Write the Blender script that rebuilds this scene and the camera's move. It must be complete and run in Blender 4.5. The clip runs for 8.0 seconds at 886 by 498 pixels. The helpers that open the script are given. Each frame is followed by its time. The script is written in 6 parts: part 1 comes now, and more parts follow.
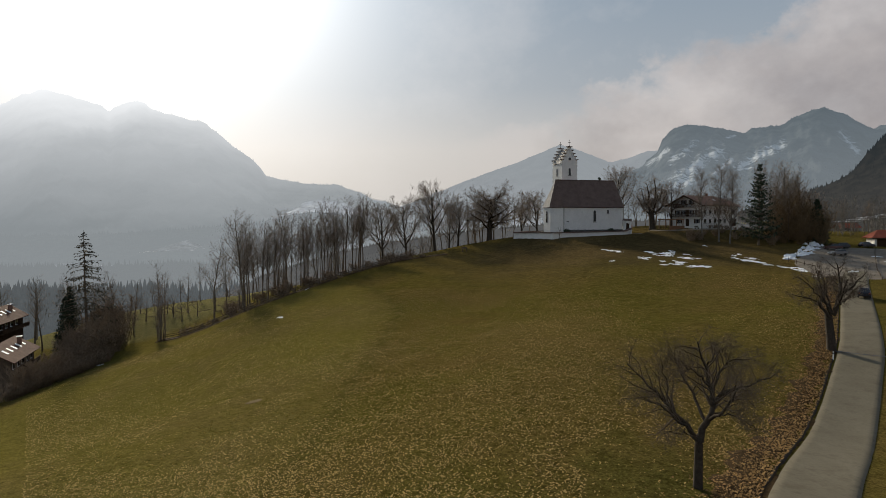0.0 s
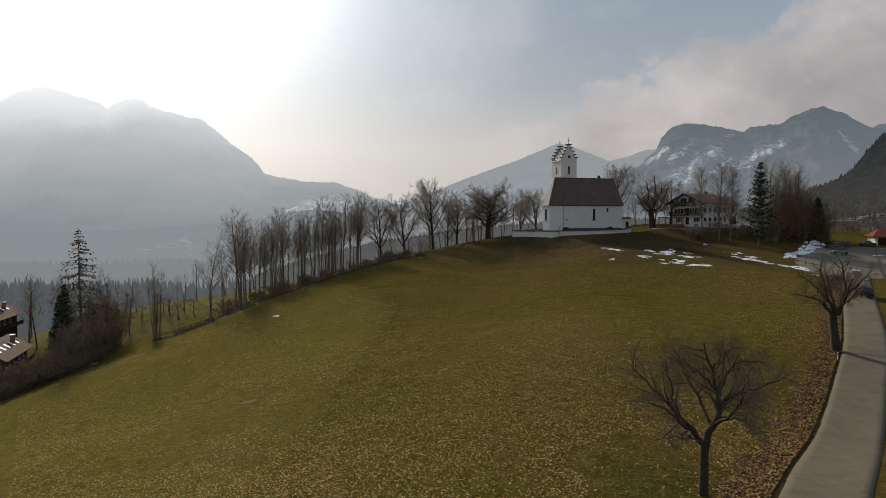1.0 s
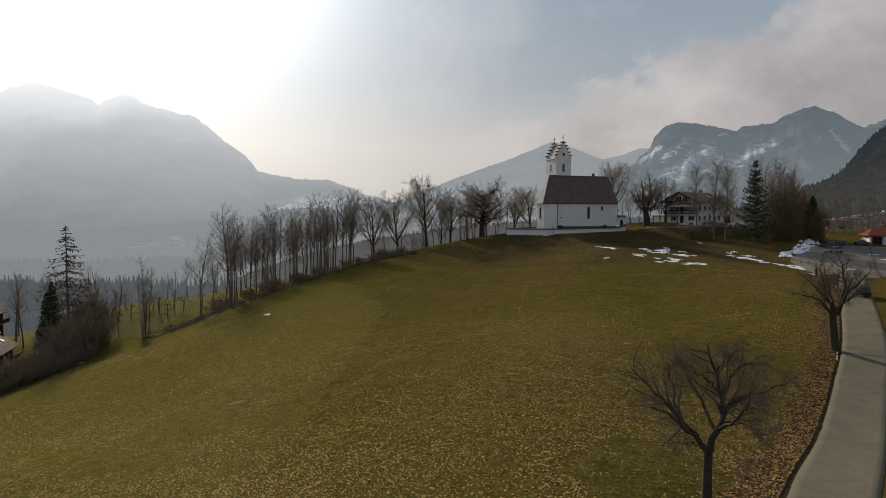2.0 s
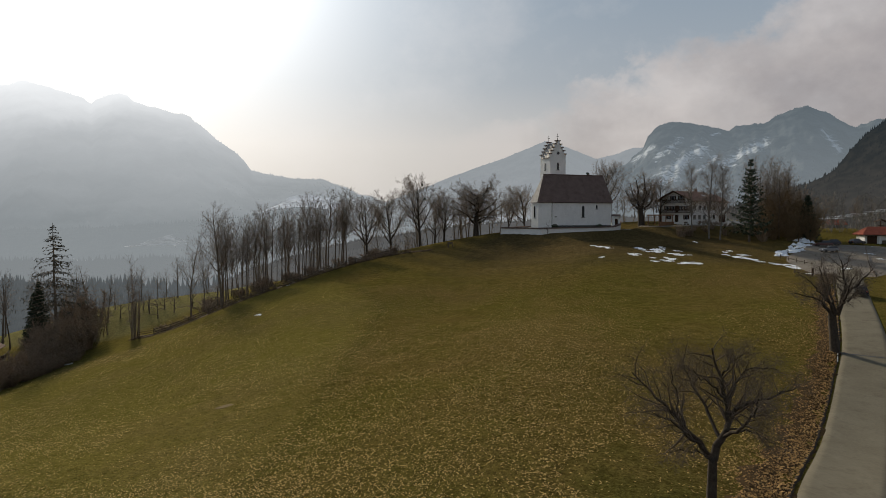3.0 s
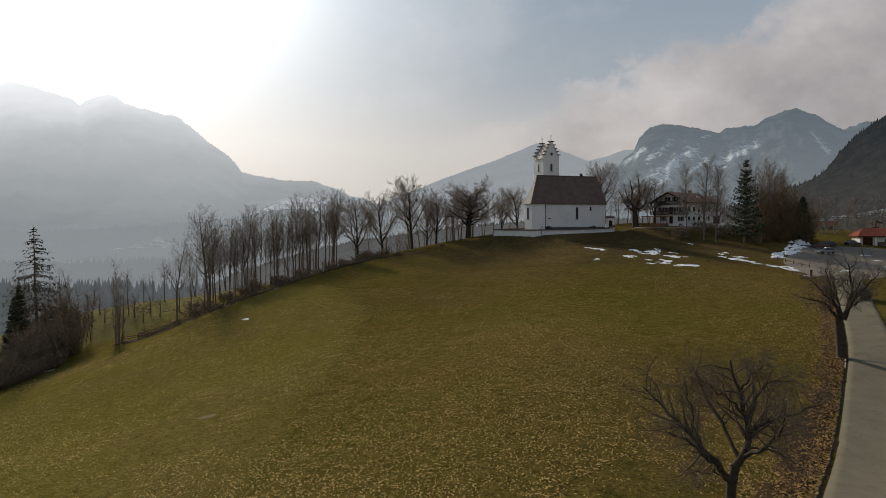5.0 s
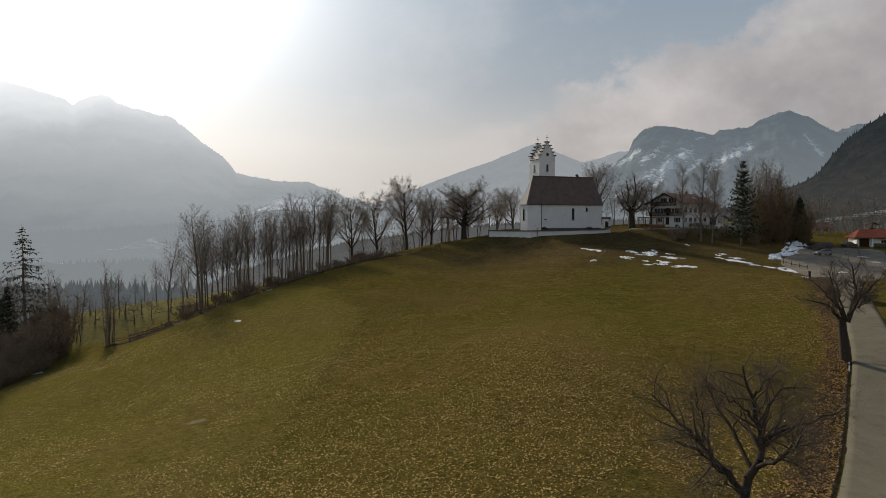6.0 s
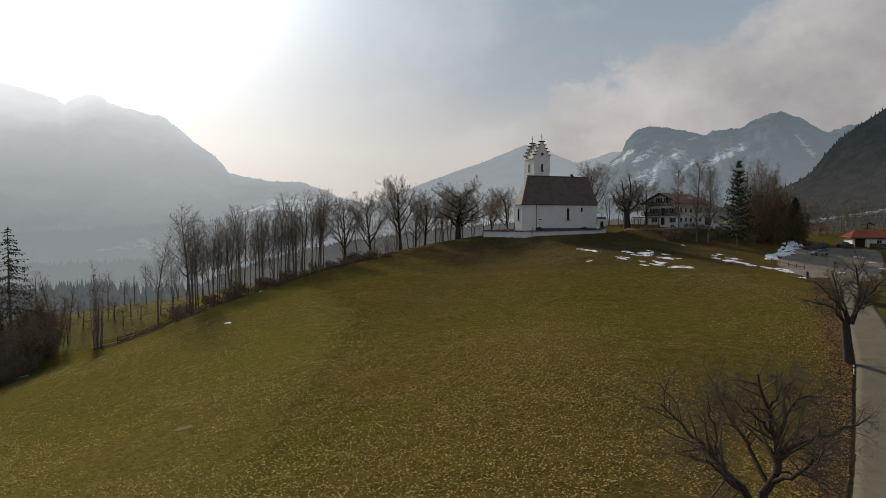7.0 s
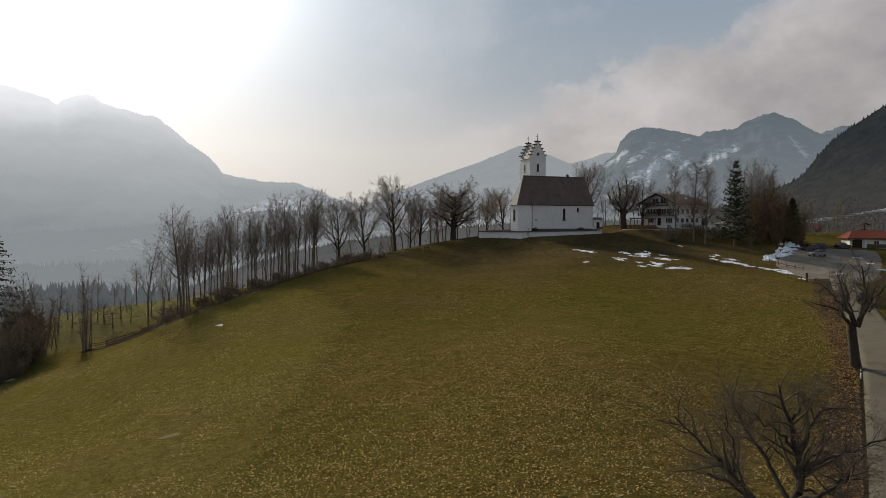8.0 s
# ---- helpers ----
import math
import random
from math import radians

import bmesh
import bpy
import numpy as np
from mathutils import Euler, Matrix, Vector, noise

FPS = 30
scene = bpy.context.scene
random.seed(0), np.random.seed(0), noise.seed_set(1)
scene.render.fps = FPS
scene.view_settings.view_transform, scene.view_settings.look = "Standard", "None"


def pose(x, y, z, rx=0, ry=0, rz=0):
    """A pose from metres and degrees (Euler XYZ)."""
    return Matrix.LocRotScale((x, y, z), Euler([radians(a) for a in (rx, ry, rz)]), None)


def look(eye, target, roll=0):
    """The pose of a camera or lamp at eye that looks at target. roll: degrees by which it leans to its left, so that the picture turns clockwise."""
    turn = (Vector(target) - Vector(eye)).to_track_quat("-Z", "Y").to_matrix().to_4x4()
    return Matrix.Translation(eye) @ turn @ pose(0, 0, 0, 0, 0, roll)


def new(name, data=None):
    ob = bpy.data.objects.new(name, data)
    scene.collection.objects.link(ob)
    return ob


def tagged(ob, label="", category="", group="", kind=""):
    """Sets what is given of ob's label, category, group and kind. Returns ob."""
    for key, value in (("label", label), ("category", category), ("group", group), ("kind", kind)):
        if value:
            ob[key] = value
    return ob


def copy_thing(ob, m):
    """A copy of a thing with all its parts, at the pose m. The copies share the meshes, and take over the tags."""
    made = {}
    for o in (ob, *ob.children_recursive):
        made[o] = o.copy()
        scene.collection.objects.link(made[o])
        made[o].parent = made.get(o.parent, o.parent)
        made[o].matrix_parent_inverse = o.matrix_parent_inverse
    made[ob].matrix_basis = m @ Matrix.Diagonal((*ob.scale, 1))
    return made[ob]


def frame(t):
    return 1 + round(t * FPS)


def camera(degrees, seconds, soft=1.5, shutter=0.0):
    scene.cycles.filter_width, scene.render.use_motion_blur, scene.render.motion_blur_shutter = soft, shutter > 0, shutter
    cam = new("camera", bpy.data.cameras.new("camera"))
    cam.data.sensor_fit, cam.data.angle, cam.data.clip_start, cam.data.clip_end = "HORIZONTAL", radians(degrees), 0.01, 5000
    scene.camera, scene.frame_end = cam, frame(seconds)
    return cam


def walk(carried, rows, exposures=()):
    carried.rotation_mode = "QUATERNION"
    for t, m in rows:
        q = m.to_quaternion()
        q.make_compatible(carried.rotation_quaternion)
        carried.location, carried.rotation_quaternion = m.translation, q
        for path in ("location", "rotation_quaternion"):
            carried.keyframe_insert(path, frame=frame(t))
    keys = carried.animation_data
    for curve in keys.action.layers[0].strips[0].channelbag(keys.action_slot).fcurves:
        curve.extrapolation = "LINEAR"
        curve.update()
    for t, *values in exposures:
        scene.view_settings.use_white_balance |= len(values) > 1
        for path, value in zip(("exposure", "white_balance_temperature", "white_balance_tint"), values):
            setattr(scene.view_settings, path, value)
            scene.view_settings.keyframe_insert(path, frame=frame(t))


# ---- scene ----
cam = camera(69.5, 8.0, soft=0.8)
PATH = [
    (0.0, (0.80, -12.38, 20.56), (-5.34, 87.34, 16.28), -0.32),
    (0.5, (0.77, -11.83, 20.53), (-5.56, 87.87, 16.11), -0.27),
    (1.0, (0.81, -11.08, 20.47), (-5.12, 88.64, 15.92), -0.22),
    (1.5, (0.77, -10.32, 20.40), (-4.67, 89.42, 15.69), -0.12),
    (3.0, (0.70, -8.02, 20.30), (-3.27, 91.78, 15.33), -0.05),
    (3.5, (0.67, -7.29, 20.27), (-2.98, 92.52, 15.37), -0.07),
    (4.0, (0.59, -6.66, 20.26), (-2.70, 93.17, 15.48), -0.01),
    (4.5, (0.56, -5.90, 20.24), (-2.45, 93.94, 15.52), -0.07),
    (6.0, (0.32, -3.67, 20.08), (-1.55, 96.22, 15.61), -0.01),
    (6.5, (0.22, -2.74, 20.00), (-1.15, 97.15, 15.59), 0.02),
    (7.0, (0.17, -1.88, 20.03), (-0.70, 98.01, 15.60), -0.01),
    (7.5, (0.08, -0.94, 20.03), (-0.25, 98.97, 15.66), 0.04),
    (8.0, (0.00, 0.00, 20.00), (0.00, 99.91, 15.67), -0.00),]
walk(cam, [(t, look(eye, target, roll)) for t, eye, target, roll in PATH])

# ---- light ----
SUN_AZ, SUN_EL = radians(-28.5), radians(25.5)  # azimuth from +y, negative to the west
SUN_DIR = Vector((math.sin(SUN_AZ) * math.cos(SUN_EL), math.cos(SUN_AZ) * math.cos(SUN_EL), math.sin(SUN_EL)))
sun_data = bpy.data.lights.new("sun", "SUN")
sun_data.energy, sun_data.angle, sun_data.color = 4.3, radians(4.5), (1.0, 0.89, 0.70)
sun = new("sun", sun_data)
sun.matrix_world = look(SUN_DIR * 500, (0, 0, 0))


class Nodes:
    """Short hand for a node tree."""

    def __init__(self, tree):
        self.t = tree
        tree.nodes.clear()

    def add(self, kind, **values):
        n = self.t.nodes.new(kind)
        for key, value in values.items():
            if key.startswith("i_"):
                n.inputs[int(key[2:])].default_value = value
            elif key == "operation":
                n.operation = value
            elif key == "blend":
                n.data_type, n.blend_type = "RGBA", value
        return n

    def link(self, a, b):
        self.t.links.new(a, b)

    def math(self, op, a, b=0.0, clamp=False):
        n = self.t.nodes.new("ShaderNodeMath")
        n.operation, n.use_clamp = op, clamp
        for k, v in ((0, a), (1, b)):
            if isinstance(v, (int, float)):
                n.inputs[k].default_value = v
            else:
                self.link(v, n.inputs[k])
        return n.outputs[0]

    def ramp(self, fac, stops):
        n = self.t.nodes.new("ShaderNodeValToRGB")
        e = n.color_ramp.elements
        while len(e) < len(stops):
            e.new(0.5)
        for k, (p, c) in enumerate(stops):
            e[k].position, e[k].color = p, (*c, 1)
        self.link(fac, n.inputs[0])
        return n.outputs[0]

    def mix(self, fac, a, b, blend="MIX"):
        n = self.t.nodes.new("ShaderNodeMix")
        n.data_type, n.blend_type = "RGBA", blend
        for k, v in ((0, fac), (6, a), (7, b)):
            if isinstance(v, (int, float)):
                n.inputs[k].default_value = v
            elif isinstance(v, tuple):
                n.inputs[k].default_value = (*v, 1)
            else:
                self.link(v, n.inputs[k])
        return n.outputs[2]

    def noise(self, vec, scale, detail=4.0, rough=0.55):
        n = self.t.nodes.new("ShaderNodeTexNoise")
        n.inputs["Scale"].default_value, n.inputs["Detail"].default_value, n.inputs["Roughness"].default_value = scale, detail, rough
        if vec is not None:
            self.link(vec, n.inputs["Vector"])
        return n.outputs[0]


def make_world():
    world = bpy.data.worlds.new("sky")
    scene.world = world
    world.use_nodes = True
    n = Nodes(world.node_tree)
    way = n.add("ShaderNodeTexCoord").outputs["Generated"]
    sky = n.add("ShaderNodeTexSky")
    sky.sky_type, sky.sun_disc, sky.sun_elevation, sky.sun_rotation = "NISHITA", False, SUN_EL, SUN_AZ
    sky.air_density, sky.dust_density = 1.2, 3.0
    clear = n.add("ShaderNodeBackground")
    clear.inputs[1].default_value = 0.07
    n.link(sky.outputs[0], clear.inputs[0])
    sep = n.add("ShaderNodeSeparateXYZ")
    n.link(way, sep.inputs[0])
    up = n.math("MAXIMUM", sep.outputs[2], 0.0)
    # high thin haze: cream at the horizon, grey blue above
    veil = n.ramp(up, [(0.0, (0.52, 0.51, 0.50)), (0.11, (0.53, 0.515, 0.505)), (0.20, (0.352, 0.392, 0.436)), (0.34, (0.255, 0.325, 0.402)), (0.6, (0.20, 0.26, 0.34)), (1.0, (0.17, 0.23, 0.32))])
    # a bank of cloud over the eastern ridges: its upper edge climbs towards the east
    bearing = n.add("ShaderNodeMath", operation="ARCTAN2")
    n.link(sep.outputs[0], bearing.inputs[0])
    n.link(sep.outputs[1], bearing.inputs[1])
    rise = n.math("ARCSINE", sep.outputs[2])
    turn = n.math("ADD", n.math("MULTIPLY", bearing.outputs[0], 0.5), 0.5, True)
    brim = n.ramp(turn, [(0.0, (0.24,) * 3), (0.45, (0.115,) * 3), (0.56, (0.145,) * 3), (0.595, (0.165,) * 3), (0.62, (0.205,) * 3), (0.66, (0.245,) * 3), (0.71, (0.285,) * 3), (0.80, (0.32,) * 3), (1.0, (0.36,) * 3)])
    stretch = n.add("ShaderNodeMapping")
    stretch.inputs["Scale"].default_value = (1.0, 1.0, 1.35)
    n.link(way, stretch.inputs[0])
    billow = n.noise(stretch.outputs[0], 7.0, 9.0, 0.56)
    curl = n.noise(stretch.outputs[0], 24.0, 8.0, 0.6)
    shape = n.math("ADD", n.math("MULTIPLY", n.math("SUBTRACT", billow, 0.5), 0.30), n.math("MULTIPLY", n.math("SUBTRACT", curl, 0.5), 0.085))
    cover = n.ramp(n.math("ADD", n.math("MULTIPLY", n.math("ADD", n.math("SUBTRACT", brim, rise), shape), 5.0), 0.5), [(0.42, (0, 0, 0)), (0.52, (0.5,) * 3), (0.66, (0.88,) * 3), (1.0, (1, 1, 1))])
    east = n.ramp(turn, [(0.44, (0, 0, 0)), (0.60, (1, 1, 1))])
    tone = n.noise(stretch.outputs[0], 5.5, 7.0, 0.55)
    deep = n.ramp(n.math("ADD", tone, n.math("MULTIPLY", n.math("SUBTRACT", turn, 0.68), 0.75)), [(0.34, (0.60, 0.555, 0.54)), (0.50, (0.455, 0.418, 0.412)), (0.68, (0.335, 0.306, 0.312))])
    veil = n.mix(n.math("MULTIPLY", n.math("MULTIPLY", cover, east), 0.95), veil, deep)
    # thin wisps high in the clear part
    wisp = n.ramp(n.noise(stretch.outputs[0], 3.6, 8.0, 0.62), [(0.50, (0, 0, 0)), (0.72, (1, 1, 1))])
    veil = n.mix(n.math("MULTIPLY", wisp, 0.35), veil, (0.62, 0.61, 0.62))
    # forward scattering of the hazy air round the sun
    dot = n.add("ShaderNodeVectorMath")
    dot.operation = "DOT_PRODUCT"
    dot.inputs[1].default_value = SUN_DIR
    n.link(way, dot.inputs[0])
    c = n.math("MAXIMUM", dot.outputs["Value"], 0.0)
    wide = n.math("MULTIPLY", n.math("POWER", c, 18.0), 1.15)
    close = n.math("MULTIPLY", n.math("POWER", c, 90.0), 2.5)
    glow = n.mix(1.0, (0, 0, 0), (0.97, 0.99, 1.0))
    scale = n.add("ShaderNodeVectorMath")
    scale.operation = "SCALE"
    n.link(glow, scale.inputs[0])
    n.link(n.math("ADD", wide, close), scale.inputs["Scale"])
    both = n.add("ShaderNodeVectorMath")
    both.operation = "ADD"
    n.link(veil, both.inputs[0])
    n.link(scale.outputs[0], both.inputs[1])
    haze = n.add("ShaderNodeBackground")
    n.link(both.outputs[0], haze.inputs[0])
    blend = n.add("ShaderNodeMixShader")
    blend.inputs[0].default_value = 0.92
    n.link(clear.outputs[0], blend.inputs[1])
    n.link(haze.outputs[0], blend.inputs[2])
    n.link(blend.outputs[0], n.add("ShaderNodeOutputWorld").inputs[0])


make_world()


# ---- materials ----
def surface(name, dark, light, size, rough=0.8, bump=0.3, fine=6.0, metal=0.0, stain=None):
    """A surface with variation at two scales; size: metres of the large variation."""
    m = bpy.data.materials.new(name)
    m.use_nodes = True
    n = Nodes(m.node_tree)
    place = n.add("ShaderNodeNewGeometry").outputs["Position"]
    big = n.noise(place, 1.0 / size, 5.0)
    small = n.noise(place, fine / size, 6.0, 0.65)
    f = n.math("ADD", n.math("MULTIPLY", big, 0.55), n.math("MULTIPLY", small, 0.45))
    col = n.ramp(f, [(0.32, dark), (0.68, light)])
    if stain:
        w = n.ramp(n.noise(place, 2.3 / size, 6.0, 0.7), [(0.52, (0, 0, 0)), (0.68, (1, 1, 1))])
        col = n.mix(n.math("MULTIPLY", w, 0.7), col, stain)
    b = n.add("ShaderNodeBsdfPrincipled")
    n.link(col, b.inputs["Base Color"])
    b.inputs["Roughness"].default_value, b.inputs["Metallic"].default_value = rough, metal
    b.inputs["Specular IOR Level"].default_value = 0.04 if rough > 0.6 else 0.5
    if bump:
        bp = n.add("ShaderNodeBump")
        bp.inputs["Strength"].default_value, bp.inputs["Distance"].default_value = bump, size * 0.05
        n.link(small, bp.inputs["Height"])
        n.link(bp.outputs[0], b.inputs["Normal"])
    n.link(b.outputs[0], n.add("ShaderNodeOutputMaterial").inputs[0])
    return m


def meadow_surface():
    m = bpy.data.materials.new("meadow")
    m.use_nodes = True
    n = Nodes(m.node_tree)
    place = n.add("ShaderNodeNewGeometry").outputs["Position"]
    huge = n.noise(place, 0.022, 4.0, 0.5)
    broad = n.noise(place, 0.11, 5.0, 0.6)
    clump = n.noise(place, 0.9, 5.0, 0.7)
    blade = n.noise(place, 4.5, 4.0, 0.8)
    green = n.ramp(clump, [(0.3, (0.066, 0.057, 0.0125)), (0.7, (0.128, 0.104, 0.0265))])
    dry = n.ramp(clump, [(0.3, (0.084, 0.059, 0.019)), (0.7, (0.158, 0.108, 0.038))])
    f = n.ramp(n.math("ADD", n.math("MULTIPLY", huge, 0.6), n.math("MULTIPLY", broad, 0.4)), [(0.42, (0, 0, 0)), (0.60, (1, 1, 1))])
    col = n.mix(n.math("MULTIPLY", f, 0.75), green, dry)
    west = n.add("ShaderNodeMapRange")
    sepp = n.add("ShaderNodeSeparateXYZ")
    n.link(place, sepp.inputs[0])
    # the grazed western half ends on a curved line
    upper = n.math("MAXIMUM", n.math("SUBTRACT", sepp.outputs[1], 90.0), 0.0)
    over = n.math("ADD", n.math("ADD", sepp.outputs[0], 13.5), n.math("MULTIPLY", n.math("MULTIPLY", upper, upper), 0.0085))
    n.link(n.math("ADD", over, n.math("MULTIPLY", n.math("SUBTRACT", broad, 0.5), 9.0)), west.inputs[0])
    west.inputs[1].default_value, west.inputs[2].default_value, west.inputs[3].default_value, west.inputs[4].default_value = 2.5, -6.0, 0.0, 0.68
    lush = n.ramp(clump, [(0.3, (0.104, 0.090, 0.020)), (0.7, (0.186, 0.156, 0.042))])
    sere = n.ramp(clump, [(0.3, (0.110, 0.084, 0.030)), (0.7, (0.200, 0.150, 0.060))])
    patchy = n.ramp(n.noise(place, 0.06, 6.0, 0.62), [(0.46, (0, 0, 0)), (0.62, (1, 1, 1))])
    lush = n.mix(n.math("MULTIPLY", patchy, 0.65), lush, sere)
    col = n.mix(west.outputs[0], col, lush)
    # a worn track along that line
    track = n.math("SUBTRACT", 1.0, n.math("ABSOLUTE", n.math("MULTIPLY", n.math("ADD", over, n.math("MULTIPLY", n.math("SUBTRACT", broad, 0.5), 5.0)), 0.55)), True)
    col = n.mix(n.math("MULTIPLY", track, 0.30), col, (0.050, 0.048, 0.013))
    # orchard grass made paler: haze painted into its colour
    beyond = n.add("ShaderNodeMapRange")
    n.link(n.math("SUBTRACT", n.math("ADD", sepp.outputs[0], 76.0), n.math("MULTIPLY", n.math("SUBTRACT", sepp.outputs[1], 140.0), 1.0)), beyond.inputs[0])
    beyond.inputs[1].default_value, beyond.inputs[2].default_value, beyond.inputs[3].default_value, beyond.inputs[4].default_value = 0.0, -8.0, 0.0, 0.8
    col = n.mix(n.math("MULTIPLY", beyond.outputs[0], n.math("GREATER_THAN", sepp.outputs[1], 136.0)), col, n.ramp(clump, [(0.3, (0.125, 0.113, 0.048)), (0.7, (0.205, 0.185, 0.088))]))
    # greener, darker turf round the fruit tree
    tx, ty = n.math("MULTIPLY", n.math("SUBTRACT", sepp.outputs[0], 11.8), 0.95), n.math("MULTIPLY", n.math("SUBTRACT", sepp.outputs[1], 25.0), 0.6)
    near_tree = n.add("ShaderNodeMapRange")
    n.link(n.math("ADD", n.math("SQRT", n.math("ADD", n.math("MULTIPLY", tx, tx), n.math("MULTIPLY", ty, ty))), n.math("MULTIPLY", n.math("SUBTRACT", broad, 0.5), 9.0)), near_tree.inputs[0])
    near_tree.inputs[1].default_value, near_tree.inputs[2].default_value, near_tree.inputs[3].default_value, near_tree.inputs[4].default_value = 2.0, 6.0, 0.65, 0.0
    green_turf = n.ramp(clump, [(0.3, (0.042, 0.044, 0.010)), (0.7, (0.088, 0.086, 0.022))])
    col = n.mix(near_tree.outputs[0], col, green_turf)
    # thin, dead turf on the hilltop
    hx = n.math("MULTIPLY", n.math("SUBTRACT", sepp.outputs[0], 36.0), 0.8)
    hy = n.math("SUBTRACT", sepp.outputs[1], 166.0)
    away = n.math("SQRT", n.math("ADD", n.math("MULTIPLY", hx, hx), n.math("MULTIPLY", hy, hy)))
    hill = n.add("ShaderNodeMapRange")
    n.link(n.math("ADD", away, n.math("MULTIPLY", n.math("SUBTRACT", broad, 0.5), 50.0)), hill.inputs[0])
    hill.inputs[1].default_value, hill.inputs[2].default_value, hill.inputs[3].default_value, hill.inputs[4].default_value = 22.0, 50.0, 0.9, 0.0
    dead = n.ramp(clump, [(0.3, (0.048, 0.036, 0.017)), (0.7, (0.100, 0.074, 0.036))])
    dead = n.mix(n.math("MULTIPLY", patchy, 0.6), dead, n.ramp(clump, [(0.3, (0.085, 0.060, 0.026)), (0.7, (0.160, 0.112, 0.052))]))
    col = n.mix(hill.outputs[0], col, dead)
    tuft = n.ramp(blade, [(0.36, (0.42, 0.42, 0.40)), (0.64, (1.28, 1.27, 1.24))])
    col = n.mix(1.0, col, tuft, "MULTIPLY")
    b = n.add("ShaderNodeBsdfPrincipled")
    n.link(col, b.inputs["Base Color"])
    b.inputs["Roughness"].default_value, b.inputs["Specular IOR Level"].default_value = 1.0, 0.0
    bp = n.add("ShaderNodeBump")
    bp.inputs["Strength"].default_value, bp.inputs["Distance"].default_value = 0.8, 0.15
    n.link(n.math("ADD", blade, clump), bp.inputs["Height"])
    n.link(bp.outputs[0], b.inputs["Normal"])
    n.link(b.outputs[0], n.add("ShaderNodeOutputMaterial").inputs[0])
    return m


def far_surface(name, haze_glow, haze_share, dark, light, size=120.0, high=None, top=650.0, gullies=(), middle=None):
    """Distant slopes of forest and snow, with the valley's haze painted in as emission."""
    m = bpy.data.materials.new(name)
    m.use_nodes = True
    n = Nodes(m.node_tree)
    geo = n.add("ShaderNodeNewGeometry")
    place = geo.outputs["Position"]
    f = n.noise(place, 1.0 / size, 8.0, 0.65)
    col = n.ramp(f, [(0.38, dark), (0.62, light)])
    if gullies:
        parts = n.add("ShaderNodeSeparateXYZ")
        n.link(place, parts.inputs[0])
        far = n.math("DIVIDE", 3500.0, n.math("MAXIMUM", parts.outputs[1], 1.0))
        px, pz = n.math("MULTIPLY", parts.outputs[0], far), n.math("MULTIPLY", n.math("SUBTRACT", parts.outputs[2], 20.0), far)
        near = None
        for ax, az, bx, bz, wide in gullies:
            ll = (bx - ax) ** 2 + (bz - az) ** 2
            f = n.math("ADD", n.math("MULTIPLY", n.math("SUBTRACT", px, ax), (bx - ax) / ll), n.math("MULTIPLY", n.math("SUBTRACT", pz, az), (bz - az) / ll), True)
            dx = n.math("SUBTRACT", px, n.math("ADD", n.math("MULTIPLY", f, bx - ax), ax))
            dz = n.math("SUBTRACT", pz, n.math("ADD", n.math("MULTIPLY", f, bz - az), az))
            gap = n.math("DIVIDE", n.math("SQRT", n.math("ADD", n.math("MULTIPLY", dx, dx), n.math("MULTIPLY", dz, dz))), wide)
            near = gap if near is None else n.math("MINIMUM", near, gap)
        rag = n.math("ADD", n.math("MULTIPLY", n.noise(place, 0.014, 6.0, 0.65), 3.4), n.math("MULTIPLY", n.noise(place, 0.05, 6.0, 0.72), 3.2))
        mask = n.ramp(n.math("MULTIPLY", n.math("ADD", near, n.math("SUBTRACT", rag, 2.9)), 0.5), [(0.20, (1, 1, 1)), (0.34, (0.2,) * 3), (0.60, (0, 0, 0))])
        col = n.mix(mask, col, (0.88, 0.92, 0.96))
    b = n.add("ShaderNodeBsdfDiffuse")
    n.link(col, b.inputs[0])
    # painted haze: the slope itself glows, in a colour that shifts with height
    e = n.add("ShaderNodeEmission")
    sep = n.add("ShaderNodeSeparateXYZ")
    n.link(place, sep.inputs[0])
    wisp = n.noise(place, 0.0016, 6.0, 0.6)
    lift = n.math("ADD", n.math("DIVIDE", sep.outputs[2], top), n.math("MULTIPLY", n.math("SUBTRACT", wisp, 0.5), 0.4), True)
    n.link(n.ramp(lift, [(0.0, haze_glow), (0.5, middle), (1.0, high)] if middle else [(0.0, haze_glow), (1.0, high or haze_glow)]), e.inputs[0])
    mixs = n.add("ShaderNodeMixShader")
    mixs.inputs[0].default_value = haze_share
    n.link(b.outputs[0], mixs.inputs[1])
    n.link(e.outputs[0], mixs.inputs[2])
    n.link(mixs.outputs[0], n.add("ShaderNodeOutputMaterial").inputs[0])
    return m


MEADOW = meadow_surface()
ASPHALT = surface("asphalt", (0.118, 0.103, 0.074), (0.164, 0.144, 0.106), 3.0, 0.9, 0.15, 12.0, stain=(0.102, 0.088, 0.063))
PLASTER = surface("white_plaster", (0.66, 0.66, 0.64), (0.80, 0.80, 0.78), 2.5, 0.85, 0.15, 8.0, stain=(0.62, 0.62, 0.60))
SHINGLE = surface("brown_shingle", (0.098, 0.070, 0.060), (0.172, 0.126, 0.109), 1.6, 0.75, 0.4, 6.0)
# paler copy of the shingle: sunlight painted into the colour
SUNLIT_SHINGLE = surface("sunlit_shingle", (0.28, 0.26, 0.24), (0.42, 0.40, 0.37), 1.5, 0.7, 0.4, 6.0)
RED_TILE = surface("red_tile", (0.20, 0.055, 0.035), (0.34, 0.10, 0.06), 1.2, 0.75, 0.4, 6.0)
